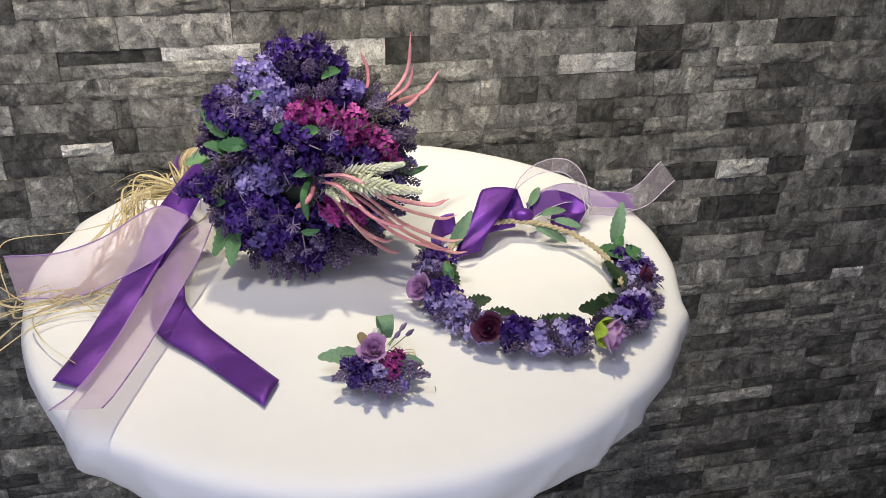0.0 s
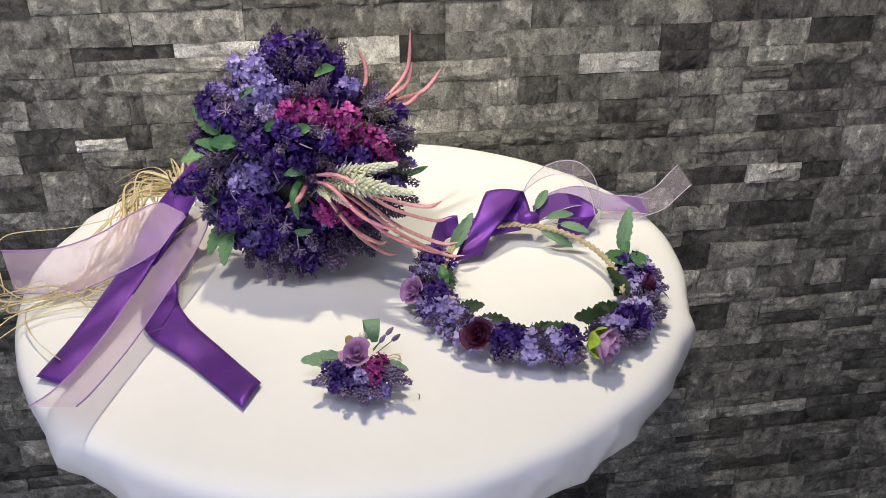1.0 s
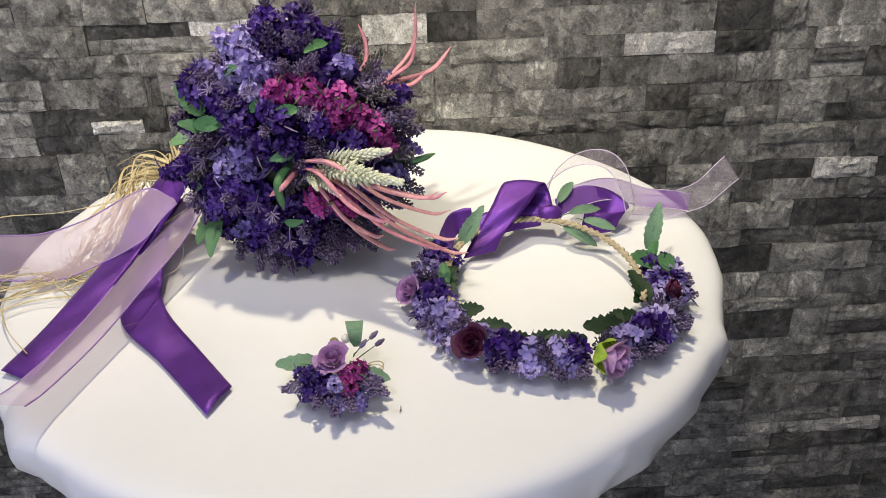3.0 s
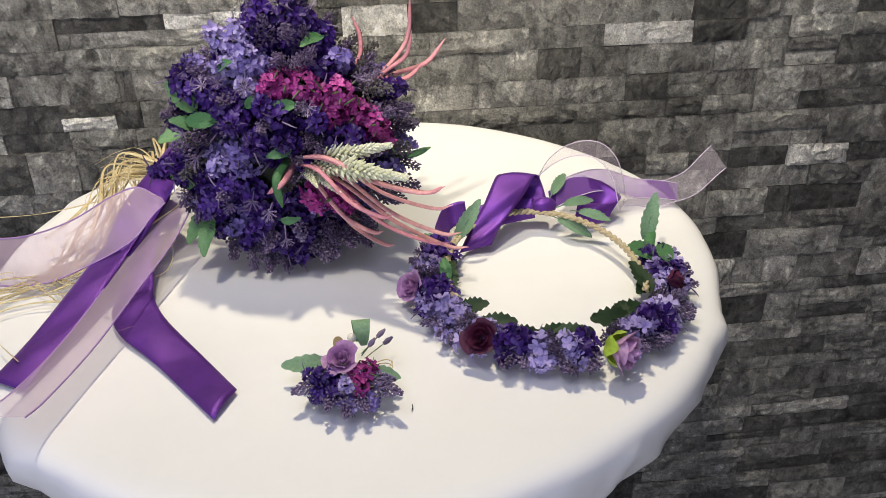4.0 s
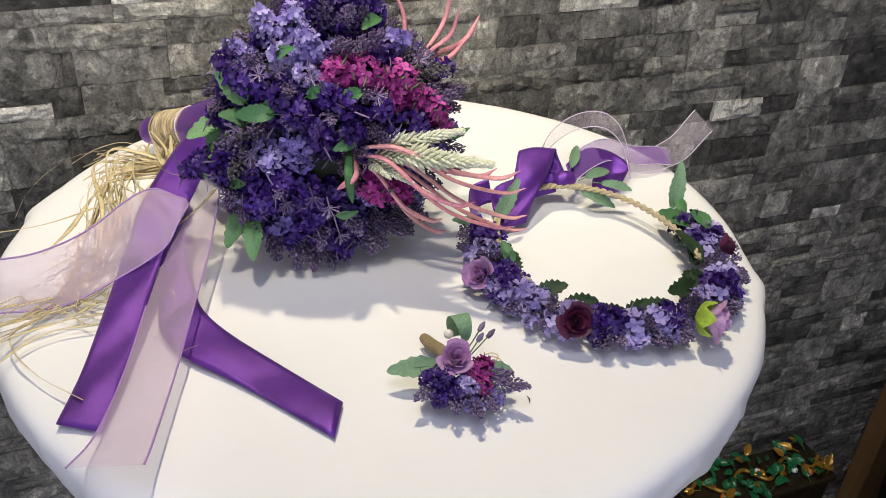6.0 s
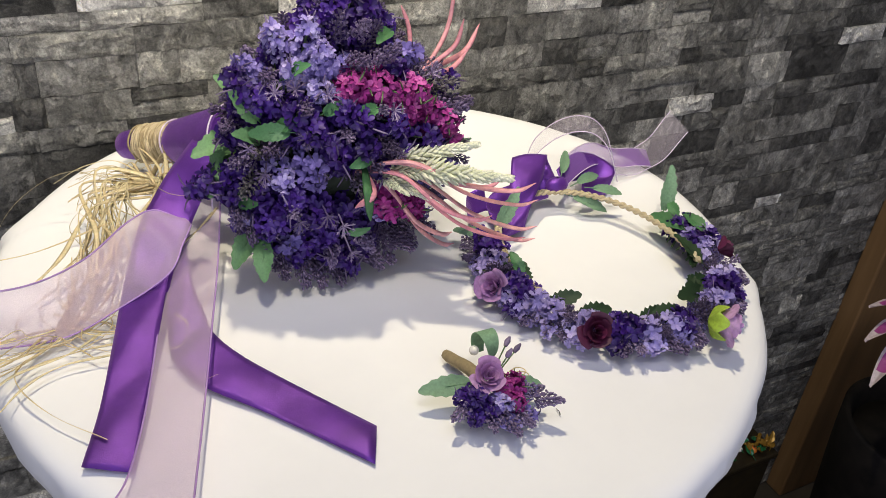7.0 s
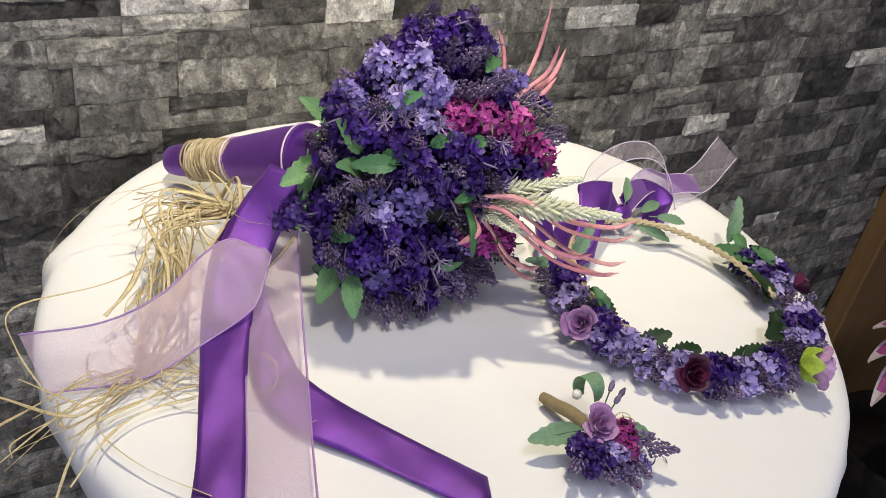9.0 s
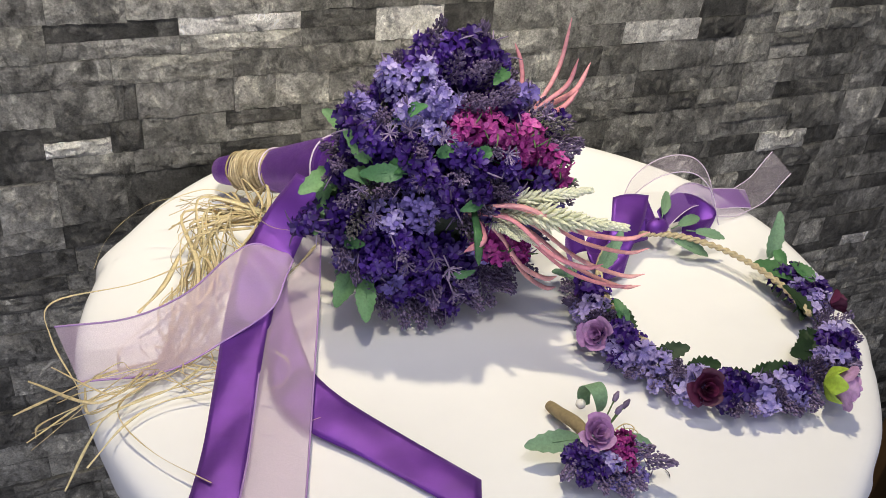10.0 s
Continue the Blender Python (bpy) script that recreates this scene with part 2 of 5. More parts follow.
AMBER = plain("orange_glass", (0.5, 0.12, 0.02), (0.6, 0.2, 0.04), 40, 0.2)
EMERALD = plain("green_glass", (0.01, 0.09, 0.035), (0.02, 0.16, 0.06), 40, 0.15)
GOLD = plain("gold_glass", (0.30, 0.16, 0.02), (0.50, 0.30, 0.06), 40, 0.25, metal=0.5)
GILT = plain("dull_gold", (0.018, 0.014, 0.008), (0.045, 0.032, 0.014), 40, 0.45, metal=0.4)

# ---- building helpers ----


class Geo:
    """Collects vertices and faces, then becomes one mesh."""

    def __init__(self):
        self.v, self.f, self.m, self.n = [], [], [], 0

    def put(self, verts, faces, m=None, slot=0):
        verts = np.asarray(verts, float)
        if m is not None:
            m = np.array(m)
            verts = verts @ m[:3, :3].T + m[:3, 3]
        self.v.append(verts)
        self.f += [tuple(i + self.n for i in f) for f in faces]
        self.m += [slot] * len(faces)
        self.n += len(verts)
        return self

    def grid(self, rows, closed=False, slot=0):
        """rows: array (a, b, 3); faces between neighbours, closed round b."""
        rows = np.asarray(rows, float)
        a, b = rows.shape[:2]
        f = []
        for i in range(a - 1):
            for j in range(b if closed else b - 1):
                k = (j + 1) % b
                f.append((i * b + j, i * b + k, (i + 1) * b + k, (i + 1) * b + j))
        return self.put(rows.reshape(-1, 3), f, None, slot)

    def mesh(self, name, mats, smooth=True):
        me = bpy.data.meshes.new(name)
        me.from_pydata(np.concatenate(self.v).tolist(), [], self.f)
        for m in mats:
            me.materials.append(m)
        me.polygons.foreach_set("material_index", self.m)
        me.polygons.foreach_set("use_smooth", [smooth] * len(me.polygons))
        me.update()
        return me


def thing(name, where, label, category, group="", kind=""):
    ob = new(name)
    ob.location = where
    ob.empty_display_size = 0.02
    return tagged(ob, label, category, group, kind)


def hang(name, me, parent, m=None, label=""):
    """One mesh object under a thing (an Empty) at the world pose m, or under a part of it."""
    ob = new(name, me)
    ob.parent = parent
    m = m if m is not None else Matrix.Identity(4)
    ob.matrix_basis = Matrix.Translation(-parent.location) @ m if parent.data is None else m
    return tagged(ob, label)


def part(name, geo, mats, parent, label="", smooth=True):
    return hang(name, geo.mesh(name, mats if isinstance(mats, list) else [mats], smooth), parent, None, label)


def smooth_path(points, steps=8):
    """A Catmull-Rom curve through the points."""
    p = np.asarray(points, float)
    p = np.vstack([2 * p[0] - p[1], p, 2 * p[-1] - p[-2]])
    out = []
    for i in range(1, len(p) - 2):
        for s in range(steps):
            t = s / steps
            out.append(0.5 * (2 * p[i] + (p[i + 1] - p[i - 1]) * t + (2 * p[i - 1] - 5 * p[i] + 4 * p[i + 1] - p[i + 2]) * t * t
                              + (3 * p[i] - p[i - 1] - 3 * p[i + 1] + p[i + 2]) * t ** 3))
    out.append(p[-2])
    return np.array(out)


def unit(v):
    v = np.asarray(v, float)
    return v / (np.linalg.norm(v) + 1e-12)


def tube(geo, path, radius, n=6, flat=1.0, slot=0, up=(0, 0, 1)):
    """A swept tube; radius: a number or one per point; flat squashes it along its own up."""
    path = np.asarray(path, float)
    r = np.full(len(path), radius) if np.isscalar(radius) else np.asarray(radius, float)
    tan = np.gradient(path, axis=0)
    rows = []
    side = None
    for q, t, k in zip(path, tan, r):
        t = unit(t)
        s = np.cross(t, up) if side is None else side - t * (side @ t)
        if np.linalg.norm(s) < 1e-6:
            s = np.cross(t, (1, 0.3, 0))
        side = unit(s)
        w = np.cross(side, t)
        rows.append([q + k * (math.cos(a) * side + flat * math.sin(a) * w) for a in np.linspace(0, 2 * math.pi, n, endpoint=False)])
    rows = np.array(rows)
    geo.grid(rows, True, slot)
    for end in (0, -1):
        geo.put(rows[end], [tuple(range(n)) if end else tuple(reversed(range(n)))], None, slot)
    return geo


def blob(geo, where, r, slot=0, squash=(1, 1, 1), seg=5, rings=3):
    """A small bead."""
    rows = []
    for i in range(rings + 1):
        a = math.pi * (0.04 + 0.92 * i / rings)
        rows.append([(where[0] + r * squash[0] * math.sin(a) * math.cos(b), where[1] + r * squash[1] * math.sin(a) * math.sin(b),
                      where[2] - r * squash[2] * math.cos(a)) for b in np.linspace(0, 2 * math.pi, seg, endpoint=False)])
    return geo.grid(np.array(rows), True, slot)


def lathe(geo, profile, seg=32, slot=0, where=(0, 0, 0)):
    rows = [[(where[0] + r * math.cos(b), where[1] + r * math.sin(b), where[2] + z) for b in np.linspace(0, 2 * math.pi, seg, endpoint=False)] for r, z in profile]
    return geo.grid(np.array(rows), True, slot)


def aim(where, way, spin=0.0, size=1.0):
    """A pose whose z points along way."""
    q = Vector(way).to_track_quat("Z", "Y")
    return Matrix.Translation(where) @ q.to_matrix().to_4x4() @ Matrix.Rotation(spin, 4, "Z") @ Matrix.Scale(size, 4)


def box(geo, lo, hi, slot=0, bevel=0.0):
    bm = bmesh.new()
    bmesh.ops.create_cube(bm, size=1.0)
    for v in bm.verts:
        v.co = Vector([(a + b) / 2 + c * (b - a) for a, b, c in zip(lo, hi, v.co)])
    if bevel:
        bmesh.ops.bevel(bm, geom=list(bm.edges), offset=bevel, segments=2, affect="EDGES", profile=0.5)
    bm.verts.index_update()
    geo.put([v.co[:] for v in bm.verts], [tuple(v.index for v in f.verts) for f in bm.faces], None, slot)
    bm.free()
    return geo


def around(az, el):
    a, e = radians(az), radians(el)
    return np.array([math.cos(a) * math.cos(e), math.sin(a) * math.cos(e), math.sin(e)])


# ---- the room ----
room_floor = tagged(new("floor", box(Geo(), (-1.8, -2.6, FLOOR - 0.1), (2.6, 1.2, FLOOR)).mesh("floor", [FLOORING], False)), "dark smooth shop floor in shade", "floor", kind="structure")
tagged(new("ceiling", box(Geo(), (-1.8, -2.6, 2.6), (2.6, 1.2, 2.7)).mesh("ceiling", [PLASTER], False)), "plain pale plaster ceiling", "ceiling", kind="structure")
for nm, lo, hi in (("wall_west", (-1.9, -2.6, FLOOR), (-1.8, 1.2, 2.6)), ("wall_east", (2.6, -2.6, FLOOR), (2.7, 1.2, 2.6))):
    tagged(new(nm, box(Geo(), lo, hi).mesh(nm, [PLASTER], False)), "plain plastered shop wall", "wall", kind="structure")
# unseen wall; its opening is added only to hold the front fill lamp
south = Geo()
for lo, hi in (((-1.8, -1.12, FLOOR), (2.6, -1.02, 0.28)), ((-1.8, -1.12, 1.52), (2.6, -1.02, 2.6)), ((-1.8, -1.12, 0.28), (-1.52, -1.02, 1.52)), ((0.32, -1.12, 0.28), (2.6, -1.02, 1.52))):
    box(south, lo, hi)
tagged(new("wall_south", south.mesh("wall_south", [PLASTER], False)), "plain plastered shop wall with an opening added for the fill lamp", "wall", kind="structure")
stone_wall = tagged(new("wall_north", box(Geo(), (-1.8, WALL + 0.0005, FLOOR), (2.6, 1.2, 2.6)).mesh("wall_north", [GROUT], False)), "wall clad in split grey ledge stones", "wall", kind="structure")
panel = thing("brown_pilaster", (1.32, 0.99, FLOOR), "brown wooden panel standing against the stone wall", "panel", kind="structure")
part("board", box(Geo(), (1.175, 0.985, FLOOR), (1.62, WALL - 0.006, 2.4), bevel=0.004), BROWN, panel, smooth=False)

# ---- the table and its cloth ----
CX, CY = 0.093, 0.745
table = thing("round_table", (CX, CY, FLOOR), "tall round pedestal table under a white cloth", "table")
part("tabletop", lathe(Geo(), [(0.0, 0.714), (0.265, 0.714), (0.274, 0.718), (0.276, 0.735), (0.272, 0.744), (0.0, 0.744)], 64, 0, (CX, CY, 0)), WOOD, table)
part("column", lathe(Geo(), [(0.0, FLOOR + 0.03), (0.06, FLOOR + 0.03), (0.04, FLOOR + 0.08), (0.032, 0.1), (0.032, 0.62), (0.06, 0.70), (0.09, 0.711), (0.0, 0.711)], 24, 0, (CX, CY, 0)), STEEL, table)
part("base", lathe(Geo(), [(0.0, FLOOR), (0.22, FLOOR), (0.22, FLOOR + 0.008), (0.20, FLOOR + 0.018), (0.06, FLOOR + 0.03), (0.0, FLOOR + 0.03)], 48, 0, (CX, CY, 0)), STEEL, table)


def make_cloth():
    """White cloth drawn tight over the round top, tucked under it, with pinched folds along the rim."""
    seg = 720
    prof = [(f, 0.0, 0.0) for f in np.linspace(0.02, 0.90, 26)]
    prof += [(0.925, -0.0002, 0.02), (0.948, -0.0008, 0.08), (0.966, -0.0022, 0.2), (0.980, -0.0045, 0.4), (0.990, -0.008, 0.6), (0.996, -0.012, 0.8), (0.999, -0.016, 0.9), (1.0, -0.020, 1.0), (0.999, -0.026, 1.0),
             (0.995, -0.033, 1.0), (0.989, -0.042, 1.0), (0.977, -0.051, 0.9), (0.955, -0.060, 0.8), (0.92, -0.066, 0.6), (0.86, -0.068, 0.4), (0.80, -0.066, 0.2)]
    # corners where the cloth is gathered: bearing, how far it stands out, half-width in degrees, slant
    pinches = [(-26, 0.007, 6, 6), (-137, 0.008, 6, -10), (152, 0.008, 6, 8)]
    gathers = [(-130, 0.006, 5, 16), (-47, 0.005, 4, 26), (-53, 0.006, 3.5, -14), (-59, 0.0065, 4, 22), (-65, 0.0055, 3.5, -18), (-71, 0.005, 4, 20), (-79, 0.004, 4, -14), (-36, 0.003, 6, 16),
               (-90, 0.003, 7, 14), (-108, 0.003, 7, -18), (-120, 0.004, 6, 16), (-160, 0.004, 8, -12), (176, 0.003, 8, 10), (20, 0.003, 8, 12)]
    rows = []
    for f, dz, w in prof:
        ring = []
        for j in range(seg):
            th = 2 * math.pi * j / seg
            deg = math.degrees(th)
            base = 0.306 + 0.003 * math.sin(3 * th + 0.6) + 0.004 * math.sin(2 * th + 1.2) + 0.0012 * math.sin(7 * th)
            fold, lift = 0.0, 0.0
            low = min(1.0, max(0.0, (-dz - 0.014) / 0.02))
            for bunch, much in ((pinches, 0.9), (gathers, 0.5 * low)):
                for a, h, wide, slant in bunch:
                    d = (deg - a - slant * (-dz / 0.05) * 0.5 + 180) % 360 - 180
                    k = max(0.0, 1 - abs(d) / wide) if d < 0 else max(0.0, 1 - abs(d) / (0.6 * wide))
                    fold += much * (h * k - 0.4 * h * max(0.0, 1 - abs(d - 1.4 * wide) / wide))
                    lift += much * 0.2 * h * k
            small = 0.0016 * noise.noise((2.2 * math.cos(th) * 3, 2.2 * math.sin(th) * 3, dz * 18)) + 0.0003 * noise.noise((14 * math.cos(th), 14 * math.sin(th), dz * 60))
            # paper-like facets low on the rim
            crease = 0.0022 * (0.1 - abs(noise.noise((6 * math.cos(th) + 30 * dz, 6 * math.sin(th), 2.0 + dz * 35)))) + 0.0012 * (0.1 - abs(noise.noise((13 * math.cos(th) - 40 * dz, 13 * math.sin(th), 5.0 - dz * 60))))
            r = f * base + w * (fold + small + crease * min(1.0, -dz * 45))
            x, y = r * math.cos(th), r * math.sin(th)
            z = dz + 0.0008 * noise.noise((x * 9, y * 9, 3.0)) + w * (0.5 * lift * (1 if dz > -0.02 else 0) + 0.001 * noise.noise((6 * math.cos(th), 6 * math.sin(th), 7 + dz * 20)))
            ring.append((CX + x, CY + y, TOP - 0.0012 + z))
        rows.append(ring)
    g = Geo().grid(np.array(rows), True)
    g.put([(CX, CY, TOP - 0.0012)] + rows[0], [(0, 1 + j, 1 + (j + 1) % seg) for j in range(seg)])
    ob = new("tablecloth", g.mesh("tablecloth", [CLOTH]))
    return tagged(ob, "white cloth drawn tight over the table with creased rim", "tablecloth")


make_cloth()

# ---- flower pieces ----
rng = random.Random(4)


def petal(length, width, cup, n=3):
    """A rounded petal along x, rising; rows of points."""
    rows = []
    for i in range(n + 1):
        t = i / n
        w = width * (0.25 + 1.5 * t - 0.15 * t * t - 0.95 * t ** 4)
        x, z = length * t, cup * length * (t ** 1.5) - 0.35 * cup * length * t ** 4
        rows.append([(x, -w / 2, z + 0.2 * w), (x + 0.10 * length * t, 0, z), (x, w / 2, z + 0.2 * w)])
    return np.array(rows)


def floret(geo, m, size, petals=5, cup=0.5, slot=0):
    for k in range(petals):
        turn = np.array(m @ Matrix.Rotation(2 * math.pi * k / petals + rng.uniform(-0.2, 0.2), 4, "Z") @ Matrix.Rotation(rng.uniform(-0.35, 0.25), 4, "Y"))
        rows = petal(size * rng.uniform(0.8, 1.2), size * rng.uniform(0.65, 0.9), cup)
        rows[1:, :, 2] += np.array([[rng.uniform(-0.12, 0.12) * size for _ in range(3)] for _ in range(3)])
        a, b = rows.shape[:2]
        rows = rows.reshape(-1, 3) @ turn[:3, :3].T + turn[:3, 3]
        geo.grid(rows.reshape(a, b, 3), False, slot)


def cluster_mesh(name, petal_mat, length, radius, count, size, bract=FERN):
    """A sprig along z: florets round a stalk, thinning to the tip, with spiky bracts between."""
    g = Geo()
    tube(g, [(0, 0, -0.008), (0, 0, length * 0.5), (0, 0, length * 0.9)], [0.0012, 0.0009, 0.0005], 4, slot=1)
    for i in range(count):
        t = (i + rng.random()) / count
        z = length * (0.05 + 0.9 * t)
        r = radius * (0.55 + 0.75 * math.sin(math.pi * min(1, t * 0.8 + 0.15))) * (1 - 0.45 * t ** 2) * rng.uniform(0.7, 1.1)
        a = i * 2.39996 + rng.uniform(-0.4, 0.4)
        out = Vector((math.cos(a), math.sin(a), 0.25 + 0.9 * t + rng.uniform(-0.3, 0.3)))
        where = (r * math.cos(a), r * math.sin(a), z)
        floret(g, aim(where, out, rng.uniform(0, 6)), size * rng.uniform(0.8, 1.15), rng.choice((4, 5, 5)), rng.uniform(0.2, 0.7), 0)
    for i in range(count // 6):
        a, z = rng.uniform(0, 6.28), rng.uniform(0.1, 1.0) * length
        o = np.array((math.cos(a), math.sin(a), rng.uniform(0.1, 1.0)))
        s = np.array((0.4 * radius * math.cos(a), 0.4 * radius * math.sin(a), z))
        e = s + unit(o) * radius * rng.uniform(0.9, 1.4)
        tube(g, [s, (s + e) / 2 + (0, 0, 0.0006), e], [0.0005, 0.0007, 0.0003], 4, slot=2)
    return g.mesh(name, [petal_mat, STALK, bract])


def fern_mesh(name, mat, length, spread, bead=0.0011):
    """A sprig with side branches set with small beads."""
    g = Geo()
    tube(g, [(0, 0, -0.006), (0, 0, length)], [0.0009, 0.0004], 4)
    n = 13
    for i in range(n):
        t = i / n
        z = length * (0.12 + 0.86 * t)
        reach = spread * (1.0 - 0.78 * t) * rng.uniform(0.85, 1.1)
        for side in range(3):
            a = side * 2.094 + i * 0.9 + rng.uniform(-0.25, 0.25)
            d = np.array((math.cos(a), math.sin(a), 0.75))
            e = np.array((0, 0, z)) + d * reach
            tube(g, [(0, 0, z), e], [0.00045, 0.00035], 3)
            k = max(2, int(reach / 0.0022))
            for j in range(k):
                q = np.array((0, 0, z)) + d * reach * (0.35 + 0.7 * (j + 0.5) / k) + np.array([rng.uniform(-1, 1) for _ in range(3)]) * 0.0009
                blob(g, q, bead * rng.uniform(0.7, 1.25), seg=4, rings=2, squash=(1, 1, 1.4))
    blob(g, (0, 0, length), bead, seg=4, rings=2)
    return g.mesh(name, [mat])


def plume_mesh(name, mat, length, spread):
    """A tapering plume of small pointed bracts."""
    g = Geo()
    tube(g, [(0, 0, -0.03), (0, 0, length)], [0.001, 0.0005], 5)
    n = 120
    for i in range(n):
        t = i / n
        a = i * 2.39996
        z = length * (0.04 + 0.95 * t)
        d = unit((math.cos(a), math.sin(a), 0.8 + 0.9 * t))
        reach = spread * (1 - 0.75 * t) * rng.uniform(0.8, 1.15)
        s = np.array((0, 0, z))
        tube(g, [s, s + d * reach * 0.6, s + d * reach + np.array((0, 0, 0.0008))], [0.0008, 0.0016, 0.0004], 4)
    return g.mesh(name, [mat])


def spider_mesh(name, mat, r):
    """A star of thin stiff filaments."""
    g = Geo()
    for i in range(9):
        a = i * 2.39996
        d = unit((math.cos(a), math.sin(a), rng.uniform(0.2, 0.8)))
        e = d * r * rng.uniform(0.8, 1.2)
        side = unit(np.cross(d, (0, 0, 1)))
        tube(g, [(0, 0, -0.002), e], [0.0007, 0.0005], 4)
        for s in (-1, 1):
            tube(g, [e * 0.6, e * 0.88 + side * s * r * 0.18], [0.0005, 0.0003], 3)
    tube(g, [(0, 0, -0.02), (0, 0, 0)], 0.0008, 4)
    return g.mesh(name, [mat])


def leaf_mesh(name, mat, length, width, teeth=7, bend=0.25, fold=0.25, cut=0.86):
    """A toothed leaf along z with its face to +x."""
    n = max(9, teeth * 2 + 1)
    rows = []
    for i in range(n + 1):
        t = i / n
        w = width * (math.sin(math.pi * (0.06 + 0.90 * t)) ** 0.75) * (1 - 0.2 * t)
        if i % 2 and teeth:
            w *= cut
        x = -bend * length * t * t
        row = [(x + fold * w * abs(s) + 0.0006 * math.sin(9 * t + 5 * s), s * w / 2, length * (t - (0.02 if i % 2 else 0) * abs(s))) for s in (-1, -0.5, 0, 0.5, 1)]
        rows.append(row)
    g = Geo().grid(np.array(rows))
    tube(g, [(0.0003, 0, -0.010), (0.0006, 0, 0.0), (0.0004 - bend * length * 0.25, 0, length * 0.5)], [0.0007, 0.0006, 0.0003], 4)
    me = g.mesh(name, [mat])
    return me


def rose_parts(parent, where, way, r, mat, name="rose", label="", petals=13, closed=0.0):
    """A rose of cupped, overlapping petals round a tight bud, with sepals beneath."""
    m = aim(where, way)
    first = None
    for k in range(petals):
        t = k / (petals - 1)
        rad = r * (0.14 + 0.62 * t) * (1 - 0.35 * closed)
        tall = r * (1.0 - 0.28 * t)
        flare = r * (0.02 + 0.42 * t ** 2) * (1 - closed)
        phi, wide = k * 2.39996, 1.25 - 0.35 * t
        rows = []
        for i in range(7):
            v = i / 6
            row = []
            for j in range(7):
                u = j / 3 - 1
                edge = 1 - 0.18 * abs(u) ** 3 * v
                rr = rad * (0.35 + 0.65 * math.sin(min(1.0, v * 1.25) * math.pi / 2)) + flare * v ** 3 + 0.012 * r * math.sin(7 * u + k)
                z = tall * v * edge - 0.5 * flare * max(0, v - 0.75) * 2 - 0.45 * r
                a = phi + u * wide * (0.45 + 0.55 * math.sin(math.pi * min(1, 0.25 + 0.6 * v)))
                row.append((rr * math.cos(a), rr * math.sin(a), z))
            rows.append(row)
        g = Geo().put(np.array(rows).reshape(-1, 3), [(i * 7 + j, i * 7 + j + 1, i * 7 + j + 8, i * 7 + j + 7) for i in range(6) for j in range(6)], m)
        if first is None:
            first = part(name, g, mat, parent, label)
        else:
            part("petal", g, mat, first)
    return first


def strip(geo, centre, across, widths=None, n=6, slot=0, crown=0.0):
    """A ribbon: centre line, the half-width vector at each point."""
    c, h = np.asarray(centre), np.asarray(across)
    tan = np.gradient(c, axis=0)
    rows = []
    for q, w, t in zip(c, h, tan):
        up = unit(np.cross(t, w))
        rows.append([q + w * s + up * crown * (1 - s * s) for s in np.linspace(-1, 1, n)])
    return geo.grid(np.array(rows), False, slot)


def ribbon(name, points, mat, parent, width, label="", edge=None, edge_r=0.0007, ruffle=0.0006, thick=0.00015):
    """points: (x, y, z, direction of the width in degrees round z, its tilt up in degrees)."""
    p = smooth_path(points, 10)
    centre = p[:, :3].copy()
    across = np.array([around(a, t) * width / 2 for a, t in p[:, 3:5]])
    centre[:, 2] += [ruffle * math.sin(i * 0.55) for i in range(len(p))]
    ob = part(name, strip(Geo(), centre, across, n=8, crown=0.0006), mat, parent, label)
    if thick:
        s = ob.modifiers.new("thickness", "SOLIDIFY")
        s.thickness = thick
    if edge:
        for s in (-1, 1):
            part("wire_edge", tube(Geo(), centre + across * s, edge_r, 5), edge, ob)
    return ob


def sheet(name, one, other, mat, parent, label="", edge=None, edge_r=0.0007, thick=0.00015, wave=0.0016):
    """A ribbon between two edge lines."""
    a, b = smooth_path(one, 10), smooth_path(other, 10)
    rows = []
    for i, (p, q) in enumerate(zip(a, b)):
        n = unit(np.cross(q - p, np.gradient(a, axis=0)[i]))
        n = n if n[2] > 0 else -n
        rows.append([p + (q - p) * t + n * (0.0012 * math.sin(math.pi * t) + wave * math.sin(0.45 * i + 1.5 * t) * math.sin(math.pi * t)) for t in np.linspace(0, 1, 9)])
    ob = part(name, Geo().grid(np.array(rows)), mat, parent, label)
    if thick:
        mod = ob.modifiers.new("thickness", "SOLIDIFY")
        mod.thickness = thick
    if edge:
        for line in (a, b):
            part("wire_edge", tube(Geo(), line, edge_r, 5), edge, ob)
    return ob


def meshes(n, make):
    return [make(i) for i in range(n)]


DARK = meshes(4, lambda i: cluster_mesh("dark_sprig", PURPLE, 0.040, 0.0082, 38, 0.0047))
LIGHT = meshes(4, lambda i: cluster_mesh("lavender_sprig", LAVENDER, 0.040, 0.0074, 33, 0.0046))
CROWN_D = meshes(3, lambda i: cluster_mesh("dark_sprig", PURPLE, 0.030, 0.0080, 17, 0.0062))
CROWN_L = meshes(3, lambda i: cluster_mesh("lavender_sprig", PALE, 0.030, 0.0078, 15, 0.0060))
ROSY = meshes(3, lambda i: cluster_mesh("magenta_sprig", MAGENTA, 0.028, 0.0090, 32, 0.0048, STALK))
FERNS = meshes(3, lambda i: fern_mesh("fern_sprig", FERN, 0.036, 0.011))
PALEFERNS = meshes(2, lambda i: fern_mesh("fern_sprig", LILACFERN, 0.034, 0.010, 0.0013))
OLIVES = meshes(2, lambda i: fern_mesh("olive_sprig", OLIVE, 0.038, 0.011))
PLUMES = meshes(2, lambda i: plume_mesh("plume", CREAM, 0.062, 0.013))
